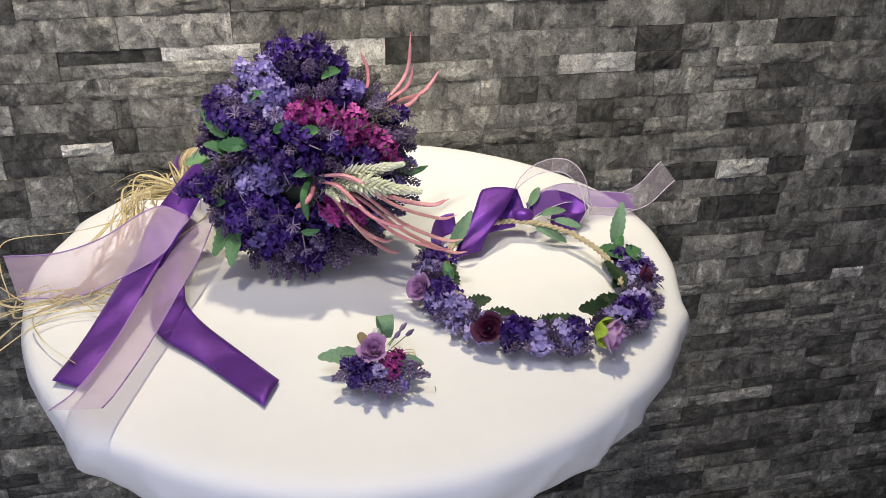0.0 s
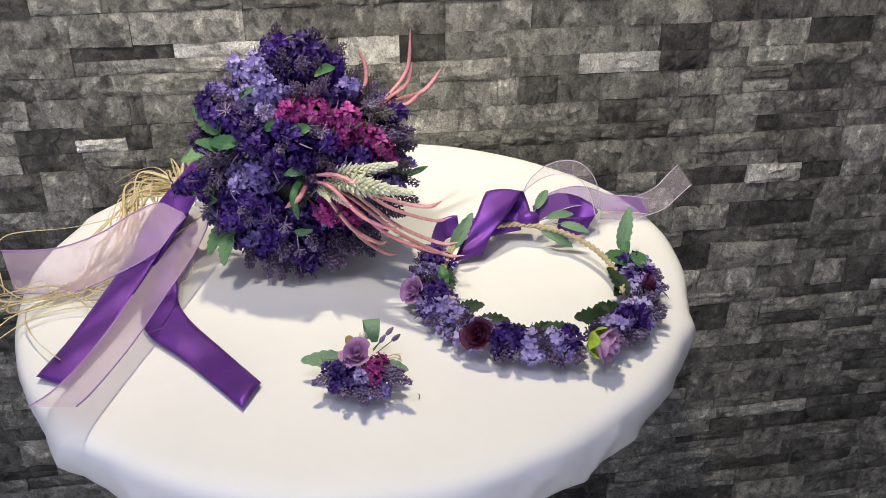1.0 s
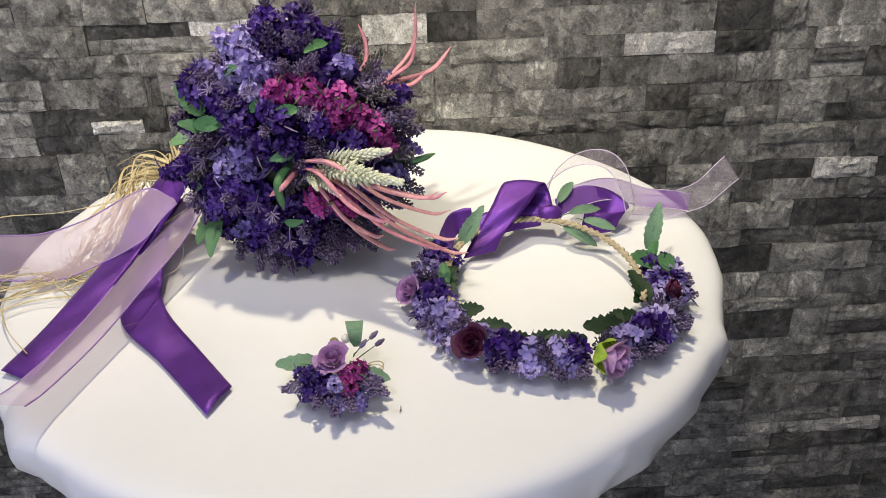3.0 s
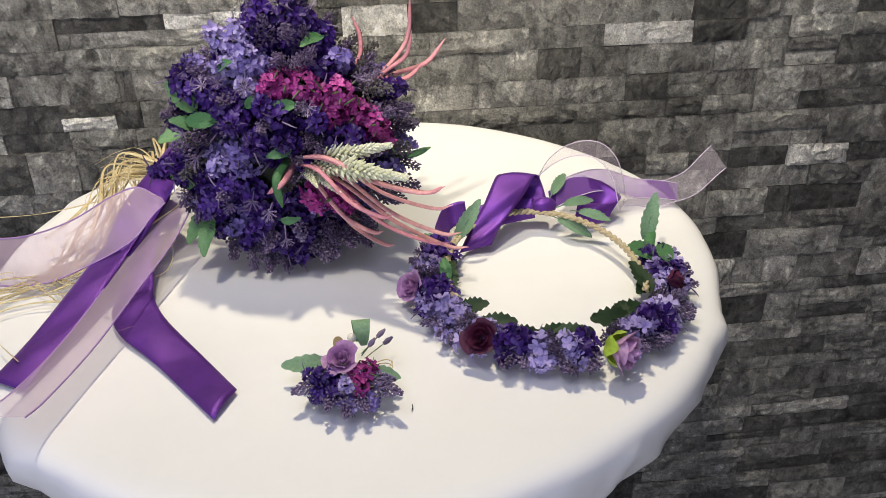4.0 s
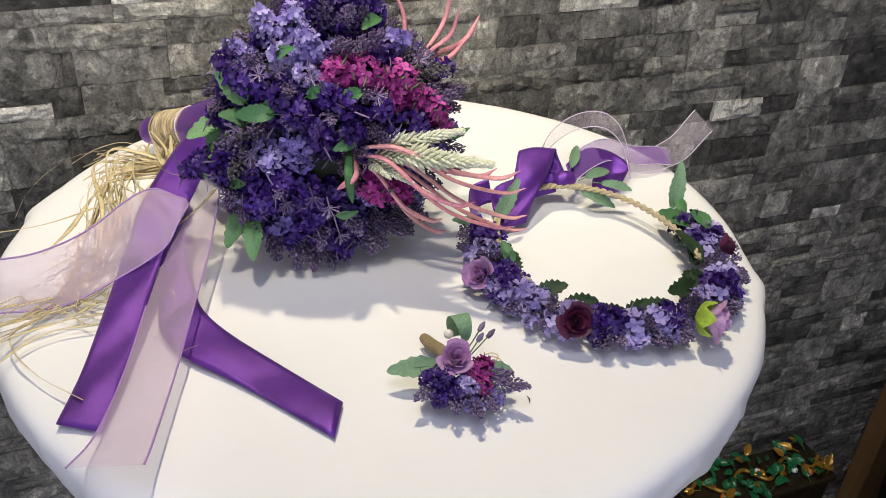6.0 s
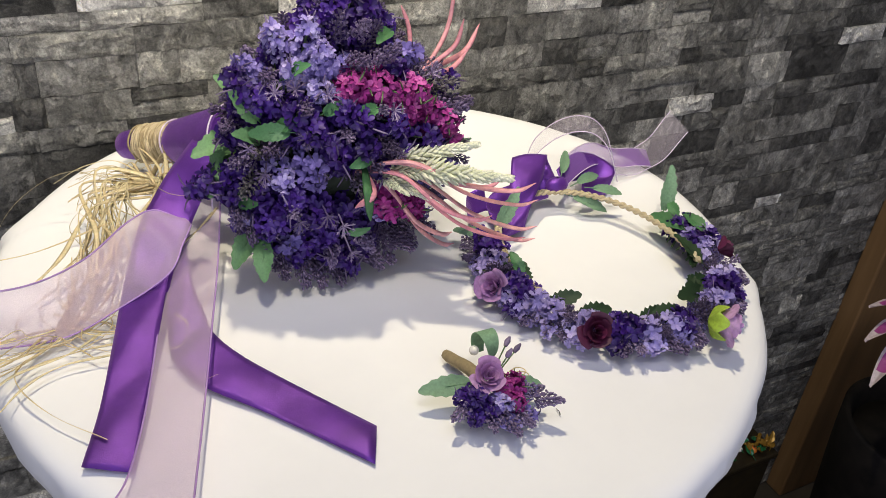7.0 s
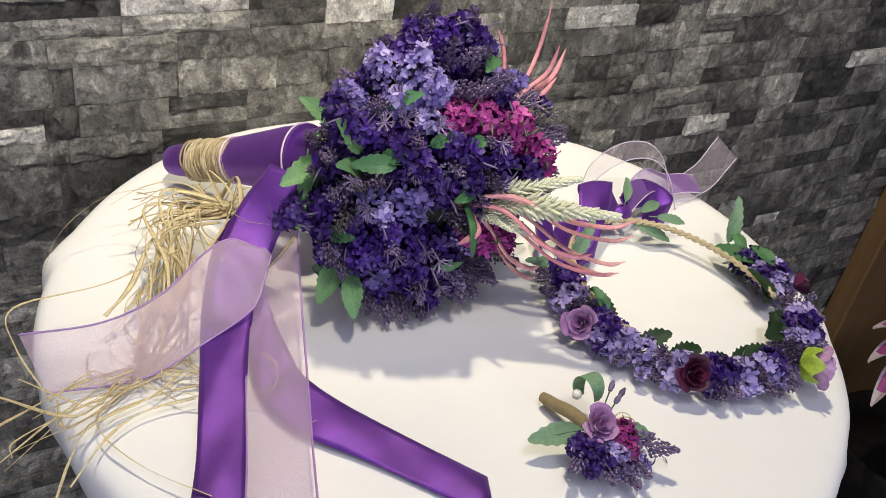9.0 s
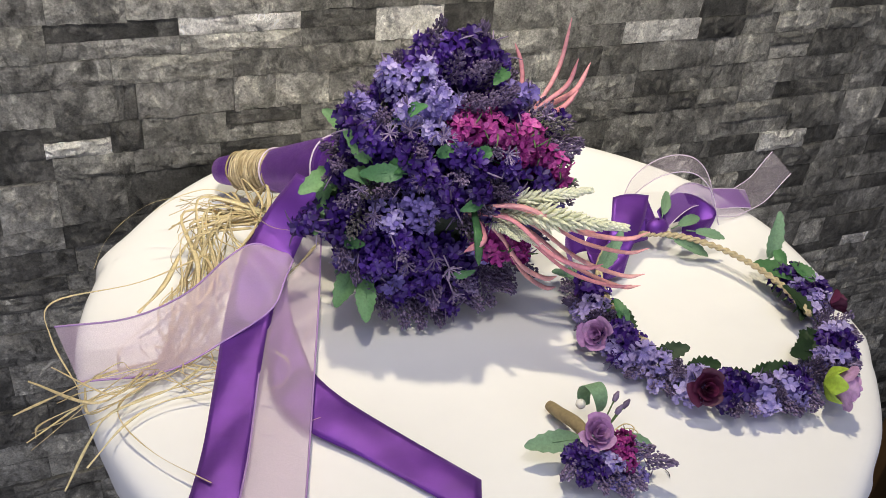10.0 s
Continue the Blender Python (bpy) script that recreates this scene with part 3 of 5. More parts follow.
SPIDERS = meshes(2, lambda i: spider_mesh("bract_star", LILACFERN, 0.0095))
LEAVES = meshes(2, lambda i: leaf_mesh("leaf", LEAF, 0.034, 0.019, 6, 0.3, 0.2))
BRIGHT = meshes(2, lambda i: leaf_mesh("leaf", FRESH, 0.032, 0.019, 6, 0.3, 0.2))
MINTS = meshes(2, lambda i: leaf_mesh("leaf", MINT, 0.034, 0.014, 6, 0.25, 0.2))
DARKLEAVES = meshes(2, lambda i: leaf_mesh("dark_leaf", DEEPLEAF, 0.034, 0.022, 6, 0.12, 0.12, 0.74))

# ---- the bouquet ----
HEAD = np.array((0.047, 0.757, 0.854))
OVAL = np.array((0.955, 0.68, 1.0))       # the head is flatter from front to back
AXIS = unit((0.50, -0.83, 0.24))
bouquet = thing("bouquet", (0.0, 0.80, TOP), "artificial lavender bridal bouquet lying on its side, purple and magenta", "bouquet")
# ball added inside the head, so gaps between sprigs show dark and closed
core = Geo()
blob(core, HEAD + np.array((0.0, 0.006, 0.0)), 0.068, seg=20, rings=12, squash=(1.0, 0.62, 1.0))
part("filler_core", core, FILLER, bouquet, "dark green filler core closing the gaps between the sprigs")


def leaf_pose(base, way, face, size=1.0):
    """A leaf from base along way that shows its face towards face."""
    zz = Vector(way).normalized()
    f = Vector(face)
    xx = (f - zz * f.dot(zz)).normalized()
    yy = zz.cross(xx)
    m = Matrix((xx, yy, zz)).transposed().to_4x4()
    return Matrix.Translation(base) @ m @ Matrix.Scale(size, 4)


def fullness(d):
    """How far the head reaches in a direction: slack above on the far side and behind the handle, full in front and at the crest."""
    r = 0.124
    for way, less, wide in ((around(-8, 50), 0.043, 42), (around(165, 44), 0.030, 40), (around(-35, 0), 0.024, 24)):
        r -= less * max(0.0, 1 - math.degrees(math.acos(min(1.0, float(d @ way)))) / wide) ** 0.8
    return r


def sprig(kind, name, az, el, reach=0.100, size=1.0, lean=0.0, free=False):
    d = around(az, el)
    reach = reach if free else min(reach, fullness(d))
    me = rng.choice(kind)
    tall = max(v.co.z for v in me.vertices) * size
    way = unit(unit(d / OVAL) + AXIS * 0.2 + np.array([rng.uniform(-0.22, 0.22) for _ in range(3)]) + np.array((0, 0, lean)))
    where = HEAD + d * OVAL * reach - way * tall * 0.85
    return hang(name, me, bouquet, aim(where, way, rng.uniform(0, 6.28), size))


taken = []
FLOWERS = [
    (LIGHT, "lavender_sprig", [(-125, 62), (-112, 40), (-114, 51), (-173, 42), (-113, 2), (-127, 1), (-131, -36), (-134, -58), (-28, -12), (-40, 50), (-164, 59), (-132, 47), (-113, 9), (-143, -52)]),
    (DARK, "dark_purple_sprig", [(-78, 84), (-21, 70), (-144, 33), (-173, -12), (-113, 22), (-74, 22), (-134, -19), (-98, -46), (-109, -28), (-58, 12), (179, 80), (-154, 31), (-155, -2), (-143, -12), (-109, -17), (-91, -56), (-128, -18), (-93, 24), (-100, 30), (-122, 28), (-104, 13), (-92, 15), (-120, -40), (-108, -50), (-128, -46), (-85, -40)]),
    (ROSY, "magenta_sprig", [(-86, 43), (-95, 39), (-67, 34), (-57, 33), (-51, 23), (-39, 7), (-77, -17), (-66, -19), (-79, 38), (-62, 26), (-70, -13), (-45, 15)]),
]
for kind, name, dirs in FLOWERS:
    for az, el in dirs:
        taken.append(around(az, el))
        sprig(kind, name, az, el, 0.103 + rng.uniform(-0.006, 0.008))
HOLLOW = around(-80, 4)
count = 230
for i in range(count):
    z = 1 - 2 * (i + 0.5) / count
    az, el = math.degrees(i * 2.39996) % 360, math.degrees(math.asin(z))
    d = around(az, el)
    if d @ AXIS < -0.42 or HEAD[2] + d[2] * 0.1 < TOP + 0.004:
        continue
    near = max(float(d @ q) for q in taken)
    if near > math.cos(radians(8)) or d @ HOLLOW > math.cos(radians(5)):
        continue
    low = d[2] < -0.1
    dip = 0.008 if d[2] > 0.45 else 0.0
    pick = rng.random()
    side = d[0] > 0.3
    if pick < (0.34 if low or side else 0.46):
        sprig(DARK, "dark_purple_sprig", az, el, rng.uniform(0.078, 0.106) - dip)
    elif pick < (0.40 if low else 0.50):
        sprig(LIGHT, "lavender_sprig", az, el, rng.uniform(0.080, 0.102) - dip, 0.9)
    else:
        sprig(FERNS if rng.random() < 0.7 else OLIVES, "fern_sprig", az, el, rng.uniform(0.094, 0.110), rng.uniform(0.8, 1.0))
for az, el, reach in ((-60, 82, 0.118), (175, 78, 0.112), (-18, 68, 0.118), (-168, 38, 0.116), (-172, -8, 0.118), (-150, 34, 0.116), (-40, 74, 0.112), (-110, 72, 0.120)):
    sprig(DARK, "dark_purple_sprig", az, el, reach, 1.0, 0.3)
for az, el, reach in ((-130, 80, 0.112), (-40, 78, 0.111), (-120, 72, 0.111), (-60, 74, 0.111)):
    sprig(DARK, "dark_purple_sprig", az, el, reach, 1.0, 0.6, True)
for az, el, reach in ((-150, 82, 0.120), (-40, 80, 0.117), (-130, 74, 0.116), (-20, 80, 0.114)):
    sprig(FERNS, "fern_sprig", az, el, reach, 0.95, 0.6, True)
for az, el, reach in ((-126, 62, 0.116), (-114, 52, 0.116), (-174, 44, 0.120)):
    sprig(LIGHT, "lavender_sprig", az, el, reach, 0.9, 0.3)
for az, el, reach in ((-158, -28, 0.100), (-165, -14, 0.098), (-150, -42, 0.104), (-140, -34, 0.108), (-168, -34, 0.098)):
    sprig(DARK, "dark_purple_sprig", az, el, reach)
sprig(LIGHT, "lavender_sprig", -152, -20, 0.104)
for az, el in ((-86, 6), (-76, 10), (-90, -2), (-80, 14), (-72, 2)):
    sprig(FERNS, "fern_sprig", az, el, 0.098)
for az, el in ((-82, 2), (-88, 12)):
    sprig(DARK, "dark_purple_sprig", az, el, 0.094)
for az, el, reach in ((-24, 16, 0.114), (-15, -21, 0.112), (-63, -62, 0.108), (-103, -62, 0.108), (-146, -50, 0.108), (-37, -50, 0.112), (23, 66, 0.122), (-40, 19, 0.112), (-74, -50, 0.112), (-115, -56, 0.110), (-104, 66, 0.116),
                      (-112, -52, 0.118), (-122, -50, 0.118), (-100, -54, 0.116), (-132, -44, 0.116), (-49, -33, 0.112), (-146, -16, 0.112), (-131, 16, 0.110), (-68, -47, 0.112), (-30, 76, 0.124), (-10, 54, 0.124)):
    sprig(FERNS, "fern_sprig", az, el, reach)
for az, el in ((-116, 20), (-108, 36), (-79, 27), (-147, 29), (-45, 37), (-137, -32), (-101, -16), (-133, 36), (-107, -11), (-118, -14), (-148, -15), (-132, 5), (-124, 38), (-140, 14), (-96, -34)):
    sprig(SPIDERS, "bract_star", az, el, 0.112, 0.8)
for az, el, reach in ((-118, 30, 0.114), (-100, 20, 0.112), (-140, 40, 0.116), (-90, 48, 0.112), (-120, -8, 0.114), (-142, -24, 0.112), (-106, -36, 0.114), (-88, -30, 0.112), (-70, 50, 0.114), (-84, 62, 0.116), (-52, 5, 0.112), (-60, -40, 0.114), (-152, 20, 0.114)):
    sprig(PALEFERNS, "fern_sprig", az, el, reach, 0.8)
for az, el, size in ((-132, 47, 0.9), (-92, 30, 0.75), (-127, 26, 0.8), (-147, -9, 0.9), (-160, -38, 1.0), (-91, -24, 0.6), (-134, 22, 1.0), (-168, -40, 1.1), (-147, -30, 0.9), (-105, 33, 0.7), (-60, 62, 0.8), (-95, 10, 0.7)):
    d = around(az, el)
    way = unit(d * 0.5 + unit(np.array((-d[1], d[0], 0.3))) * rng.choice((-0.8, 0.8)) + np.array((0, 0, 0.1)))
    hang("leaf", rng.choice(LEAVES), bouquet, leaf_pose(HEAD + d * OVAL * 0.102 - way * 0.012, way, d / OVAL + np.array((0, 0, 0.4)), size * 0.78))
for base, way, size in (((-0.008, 0.790, 0.880), (-0.6, 0.1, 0.55), 0.85), ((-0.024, 0.768, 0.862), (-0.8, -0.4, 0.1), 1.1), ((-0.026, 0.764, 0.848), (-0.7, -0.6, -0.25), 1.1), ((0.004, 0.785, 0.872), (-0.8, -0.2, 0.25), 0.9), ((-0.004, 0.778, 0.860), (-0.9, -0.2, 0.0), 0.9), ((-0.012, 0.780, 0.848), (-0.8, -0.3, -0.3), 0.95),
                        ((-0.035, 0.770, 0.865), (-0.3, -0.6, -0.5), 0.8), ((-0.022, 0.735, 0.805), (-0.6, -0.5, -0.4), 1.0), ((-0.020, 0.720, 0.802), (-0.3, -0.8, -0.35), 0.9), ((-0.020, 0.725, 0.895), (-0.4, -0.2, 0.6), 0.9), ((-0.018, 0.728, 0.878), (-0.5, -0.4, 0.5), 0.8)):
    hang("leaf", rng.choice(BRIGHT), bouquet, leaf_pose(base, way, (-0.35, -0.6, 0.7), size))
for tip, size in (((0.120, 0.680, 0.877), 1.0), ((0.128, 0.645, 0.868), 1.1), ((0.082, 0.672, 0.846), 0.7), ((0.100, 0.668, 0.862), 0.9), ((0.066, 0.672, 0.852), 0.55)):
    tip = np.array(tip)
    way = unit(tip - np.array((0.055, 0.712, 0.853)))
    hang("cream_plume", rng.choice(PLUMES), bouquet, aim(tip - way * 0.060 * size, way, rng.uniform(0, 6), size), "cream white plume")


def strand(points, r, mat=STRAND, name="pink_strand", flat=0.4):
    p = smooth_path(points, 8)
    t = np.linspace(0, 1, len(p))
    rad = r * (0.6 + 0.6 * np.sin(np.pi * np.clip(t * 0.8 + 0.1, 0, 1))) * np.clip((1 - t) * 5 + 0.25, 0, 1)
    part(name, tube(Geo(), p, rad, 6, flat, 0, (0.2, -0.5, 0.7)), mat, bouquet)


B1 = np.array((0.110, 0.757, 0.896))
for pts in (
    [B1, (0.128, 0.766, 0.908), (0.144, 0.777, 0.926), (0.147, 0.777, 0.960)],
    [B1, (0.126, 0.757, 0.907), (0.141, 0.758, 0.918), (0.146, 0.758, 0.937)],
    [B1, (0.130, 0.760, 0.902), (0.158, 0.772, 0.906), (0.175, 0.784, 0.921)],
    [B1, (0.126, 0.755, 0.898), (0.142, 0.760, 0.899), (0.155, 0.764, 0.909)],
    [(0.096, 0.757, 0.908), (0.105, 0.762, 0.918), (0.106, 0.768, 0.932), (0.101, 0.772, 0.946)],
):
    strand(pts, rng.uniform(0.0014, 0.0020))
for end, rise in (((0.162, 0.676, 0.791), 0.004), ((0.150, 0.706, 0.823), 0.006), ((0.113, 0.700, 0.783), 0.0), ((0.150, 0.663, 0.832), 0.004), ((0.156, 0.667, 0.808), 0.003), ((0.142, 0.658, 0.848), 0.006), ((0.148, 0.668, 0.800), 0.0),
                  ((0.112, 0.655, 0.832), 0.003), ((0.105, 0.690, 0.800), 0.0)):
    end = np.array(end)
    base = np.array((0.046, 0.706, 0.857)) + np.array([rng.uniform(-0.004, 0.004) for _ in range(3)])
    flow = end - base
    strand([base, base + flow * 0.30 + np.array((0, -0.006, 0.008 + rise)), base + flow * 0.66 + np.array((0, -0.006, rise - 0.003)), end, end + flow * 0.14 + np.array((0, 0, 0.009))], rng.uniform(0.0014, 0.0021))
strand([(0.050, 0.706, 0.855), (0.042, 0.674, 0.856), (0.030, 0.676, 0.846)], 0.0022)
strand([(0.046, 0.700, 0.862), (0.038, 0.674, 0.858), (0.040, 0.672, 0.836)], 0.003, LEAF, "strap_leaf", 0.2)
strand([(0.110, 0.745, 0.842), (0.138, 0.745, 0.838), (0.158, 0.749, 0.842)], 0.0028, LEAF, "strap_leaf", 0.3)

# handle: satin end, twine binding, ribbon wrap
H0, H1 = np.array((-0.085, 0.958, 0.768)), np.array((0.000, 0.815, 0.835))


def along(t):
    return H0 + (H1 - H0) * t


part("handle", tube(Geo(), [along(0.10), along(0.12), along(0.18), along(0.3), along(0.6), along(1.0)], [0.008, 0.0118, 0.0132, 0.0140, 0.0160, 0.024], 20), SATIN, bouquet, "purple satin wrapped handle")
g = Geo()
wd = unit(H1 - H0)
sd = unit(np.cross(wd, (0, 0, 1)))
ud = np.cross(sd, wd)
for i in range(72):
    t = 0.285 + 0.255 * (i % 36) / 35 + rng.uniform(-0.004, 0.004)
    rr = 0.0152 + 0.0035 * (t - 0.28) + (0.0009 if i > 35 else 0.0)
    skew, ph = rng.uniform(-0.006, 0.006), rng.uniform(0, 6.28)
    ring = [along(t) + wd * skew * math.sin(a + ph) + (rr + 0.0004 * math.sin(5 * a + ph)) * (math.cos(a) * sd + math.sin(a) * ud) for a in np.linspace(0, 2 * math.pi, 30)]
    tube(g, ring, rng.uniform(0.0007, 0.0012), 5)
part("twine_binding", g, TWINE, bouquet, "natural twine binding")
part("ribbon_wrap", tube(Geo(), [along(0.50), along(0.54), along(0.66), along(0.80), along(0.92)], [0.0168, 0.0185, 0.0215, 0.025, 0.027], 24), SATIN, bouquet, "wide purple satin wrap")
for t, r in ((0.51, 0.0182), (0.90, 0.0272)):
    ring = [along(t) + r * (math.cos(a) * sd + math.sin(a) * ud) for a in np.linspace(0, 2 * math.pi, 40)]
    part("wire_edge", tube(Geo(), ring, 0.0008, 5), EDGE, bouquet)

# ribbons of the bouquet
KNOT = (-0.070, 0.790, 0.775)
sheet("satin_tail", [(-0.048, 0.800, 0.838), (-0.085, 0.795, 0.800), (-0.108, 0.760, 0.777), (-0.132, 0.692, 0.765), (-0.150, 0.641, 0.7575), (-0.167, 0.603, 0.7525)],
      [(-0.035, 0.785, 0.835), (-0.060, 0.778, 0.808), (-0.080, 0.742, 0.788), (-0.102, 0.690, 0.769), (-0.120, 0.640, 0.760), (-0.140, 0.587, 0.753)], SATIN, bouquet, "purple satin ribbon tail")
sheet("satin_tail", [(-0.075, 0.785, 0.790), (-0.091, 0.720, 0.768), (-0.097, 0.690, 0.757), (-0.097, 0.668, 0.7555), (-0.086, 0.641, 0.7545), (-0.054, 0.603, 0.753), (-0.009, 0.541, 0.752)],
      [(-0.062, 0.780, 0.796), (-0.070, 0.735, 0.776), (-0.069, 0.700, 0.764), (-0.067, 0.682, 0.760), (-0.054, 0.652, 0.759), (-0.024, 0.610, 0.7545), (0.004, 0.569, 0.753)], SATIN, bouquet, "purple satin ribbon tail")
sheet("satin_fold", [(-0.047, 0.803, 0.846), (-0.074, 0.792, 0.820), (-0.099, 0.764, 0.798), (-0.112, 0.735, 0.776)],
      [(-0.031, 0.781, 0.843), (-0.057, 0.762, 0.809), (-0.078, 0.741, 0.784), (-0.089, 0.720, 0.775)], SATIN, bouquet, "purple satin fold running out of the wrap")
sheet("sheer_tail", [(-0.062, 0.790, 0.795), (-0.087, 0.735, 0.778), (-0.110, 0.670, 0.765), (-0.128, 0.619, 0.760), (-0.146, 0.578, 0.7585), (-0.162, 0.560, 0.757)],
      [(-0.028, 0.800, 0.815), (-0.051, 0.730, 0.787), (-0.075, 0.660, 0.778), (-0.094, 0.605, 0.772), (-0.112, 0.552, 0.773), (-0.119, 0.530, 0.777)], SHEER, bouquet, "sheer lilac organza ribbon with wired edges", WIRE, thick=0)
sheet("sheer_tail", [(-0.070, 0.765, 0.806), (-0.086, 0.772, 0.811), (-0.106, 0.766, 0.807), (-0.138, 0.748, 0.796), (-0.176, 0.742, 0.788), (-0.222, 0.750, 0.785)],
      [(-0.062, 0.757, 0.803), (-0.072, 0.742, 0.798), (-0.086, 0.726, 0.787), (-0.118, 0.722, 0.771), (-0.160, 0.717, 0.758), (-0.213, 0.730, 0.752)], SHEER, bouquet, "sheer lilac organza ribbon with wired edges", WIRE, thick=0)
part("ribbon_knot", blob(Geo(), KNOT, 0.013, seg=12, rings=8, squash=(1, 1.3, 0.9)), SATIN, bouquet)


def raffia(points, r=0.0011):
    p = smooth_path(points, 7)
    part("raffia_strand", tube(Geo(), p, 0.50 * r * (1 + 0.35 * np.sin(np.arange(len(p)) * 0.6)), 6, 0.22, 0, (0.3, -0.4, 0.8)), RAFFIA, bouquet)


R0 = np.array((-0.072, 0.818, 0.802))
raffia([R0, (-0.070, 0.802, 0.822), (-0.052, 0.790, 0.826), (-0.036, 0.784, 0.830)], 0.0012)
raffia([R0, (-0.082, 0.800, 0.820), (-0.072, 0.780, 0.818), (-0.054, 0.772, 0.816)], 0.0009)
raffia([(-0.076, 0.830, 0.800), (-0.066, 0.818, 0.830), (-0.070, 0.796, 0.818), (-0.084, 0.778, 0.806), (-0.094, 0.764, 0.800)], 0.0032)
raffia([R0, (-0.100, 0.856, 0.802), (-0.135, 0.878, 0.792), (-0.160, 0.876, 0.782), (-0.180, 0.868, 0.768), (-0.192, 0.850, 0.756)], 0.0007)
raffia([R0, (-0.095, 0.848, 0.812), (-0.120, 0.862, 0.804), (-0.142, 0.864, 0.792)], 0.0016)
raffia([R0, (-0.080, 0.838, 0.826), (-0.070, 0.815, 0.818), (-0.080, 0.798, 0.806), (-0.096, 0.782, 0.800)], 0.0018)
raffia([R0, (-0.060, 0.812, 0.806), (-0.040, 0.798, 0.808), (-0.036, 0.812, 0.816)], 0.0008)
raffia([(-0.040, 0.770, 0.805), (-0.056, 0.762, 0.795), (-0.078, 0.752, 0.785)], 0.0016)
raffia([(-0.085, 0.760, 0.790), (-0.060, 0.742, 0.775), (-0.062, 0.722, 0.760), (-0.085, 0.712, 0.757), (-0.100, 0.730, 0.760)], 0.0007)
raffia([(-0.130, 0.745, 0.765), (-0.165, 0.715, 0.758), (-0.190, 0.698, 0.757), (-0.191, 0.677, 0.757), (-0.175, 0.645, 0.757), (-0.150, 0.613, 0.759)], 0.0013)
raffia([(-0.120, 0.705, 0.758), (-0.112, 0.684, 0.760), (-0.092, 0.674, 0.765), (-0.084, 0.688, 0.770), (-0.090, 0.700, 0.772)], 0.0015)
raffia([(-0.125, 0.700, 0.757), (-0.150, 0.701, 0.757), (-0.180, 0.696, 0.757), (-0.210, 0.684, 0.756)], 0.0013)
raffia([(-0.135, 0.690, 0.757), (-0.165, 0.690, 0.757), (-0.190, 0.678, 0.756), (-0.215, 0.655, 0.750)], 0.0014)
raffia([(-0.120, 0.752, 0.766), (-0.143, 0.733, 0.758), (-0.194, 0.724, 0.760), (-0.230, 0.705, 0.765), (-0.251, 0.693, 0.768)], 0.0013)
raffia([(-0.135, 0.715, 0.758), (-0.160, 0.700, 0.757), (-0.196, 0.689, 0.758), (-0.211, 0.670, 0.757), (-0.228, 0.637, 0.754)], 0.0014)
raffia([(-0.110, 0.800, 0.790), (-0.165, 0.777, 0.790), (-0.221, 0.770, 0.790), (-0.225, 0.745, 0.780), (-0.213, 0.708, 0.765)], 0.0010)
raffia([(-0.118, 0.735, 0.765), (-0.150, 0.716, 0.758), (-0.200, 0.706, 0.757), (-0.236, 0.690, 0.760), (-0.240, 0.672, 0.766)], 0.0011)
def raffia_run(stops, loose, r):
    """One strip through the stops, each moved at random by up to loose (metres)."""
    raffia([np.array(q) + np.array([rng.uniform(-k, k), rng.uniform(-k, k), rng.uniform(-0.4 * k, 0.6 * k)]) for q, k in zip(stops, loose)], r)


for i in range(30):
    # the tied bunch: out of the knot, over a knee, down on to the cloth
    out = rng.uniform(0.0, 1.0)
    knee = (-0.092 - 0.034 * out, 0.822 + 0.014 * rng.random(), 0.806 - 0.012 * out)
    down = (-0.104 - 0.034 * out, 0.796 - 0.004 * out, 0.780)
    foot = (-0.116 - 0.034 * out, 0.758 + 0.014 * out, 0.759)
    raffia_run([R0, knee, down, foot], (0.010, 0.017, 0.020, 0.024), rng.choice((0.0008, 0.0012, 0.0020, 0.0030)))
for i in range(10):
    # stiff cut ends pointing away over the cloth
    raffia_run([R0, (-0.104, 0.838, 0.808), (-0.132, 0.858, 0.790)], (0.008, 0.012, 0.018), rng.choice((0.0008, 0.0012, 0.0018)))
for i in range(10):
    # loops springing up round the knot
    a = rng.uniform(0, 6.28)
    c, s = 0.020 * math.cos(a), 0.020 * math.sin(a)
    raffia_run([R0, (R0[0] + c, R0[1] + s, R0[2] + 0.014), (R0[0] + 1.6 * c - 0.5 * s, R0[1] + 1.6 * s + 0.5 * c, R0[2]), (R0[0] + c - s, R0[1] + s + c, R0[2] - 0.012)], (0.004, 0.006, 0.008, 0.008), rng.choice((0.0007, 0.0011)))
for i in range(10):
    # the second bunch under the sheer ribbon, gathered and then running off over the edge
    raffia_run([(-0.140, 0.772, 0.760), (-0.153, 0.735, 0.759), (-0.168, 0.722, 0.758), (-0.196, 0.704, 0.758), (-0.218, 0.696, 0.758)], (0.022, 0.008, 0.011, 0.022, 0.032), rng.choice((0.0006, 0.0010, 0.0016, 0.0022)))
for i in range(6):
    raffia_run([(-0.158, 0.738, 0.757), (-0.140, 0.718, 0.757), (-0.118, 0.700, 0.758), (-0.106, 0.692, 0.766)], (0.006, 0.010, 0.008, 0.006), rng.choice((0.0008, 0.0014, 0.0018)))
for i in range(8):
    # loose curls lying on the cloth
    c = np.array((-0.145 + rng.uniform(-0.03, 0.03), 0.740 + rng.uniform(-0.045, 0.045)))
    a, turn, r = rng.uniform(0, 6.28), rng.choice((-1, 1)) * rng.uniform(0.35, 0.9), rng.uniform(0.012, 0.022)
    run = []
    for k in range(6):
        run.append((c[0], c[1], TOP + 0.003 + 0.010 * rng.random()))
        a += turn
        c = c + r * np.array((math.cos(a), math.sin(a)))
        c[0] = max(c[0], -0.200)
    raffia(run, rng.choice((0.0006, 0.0009)))

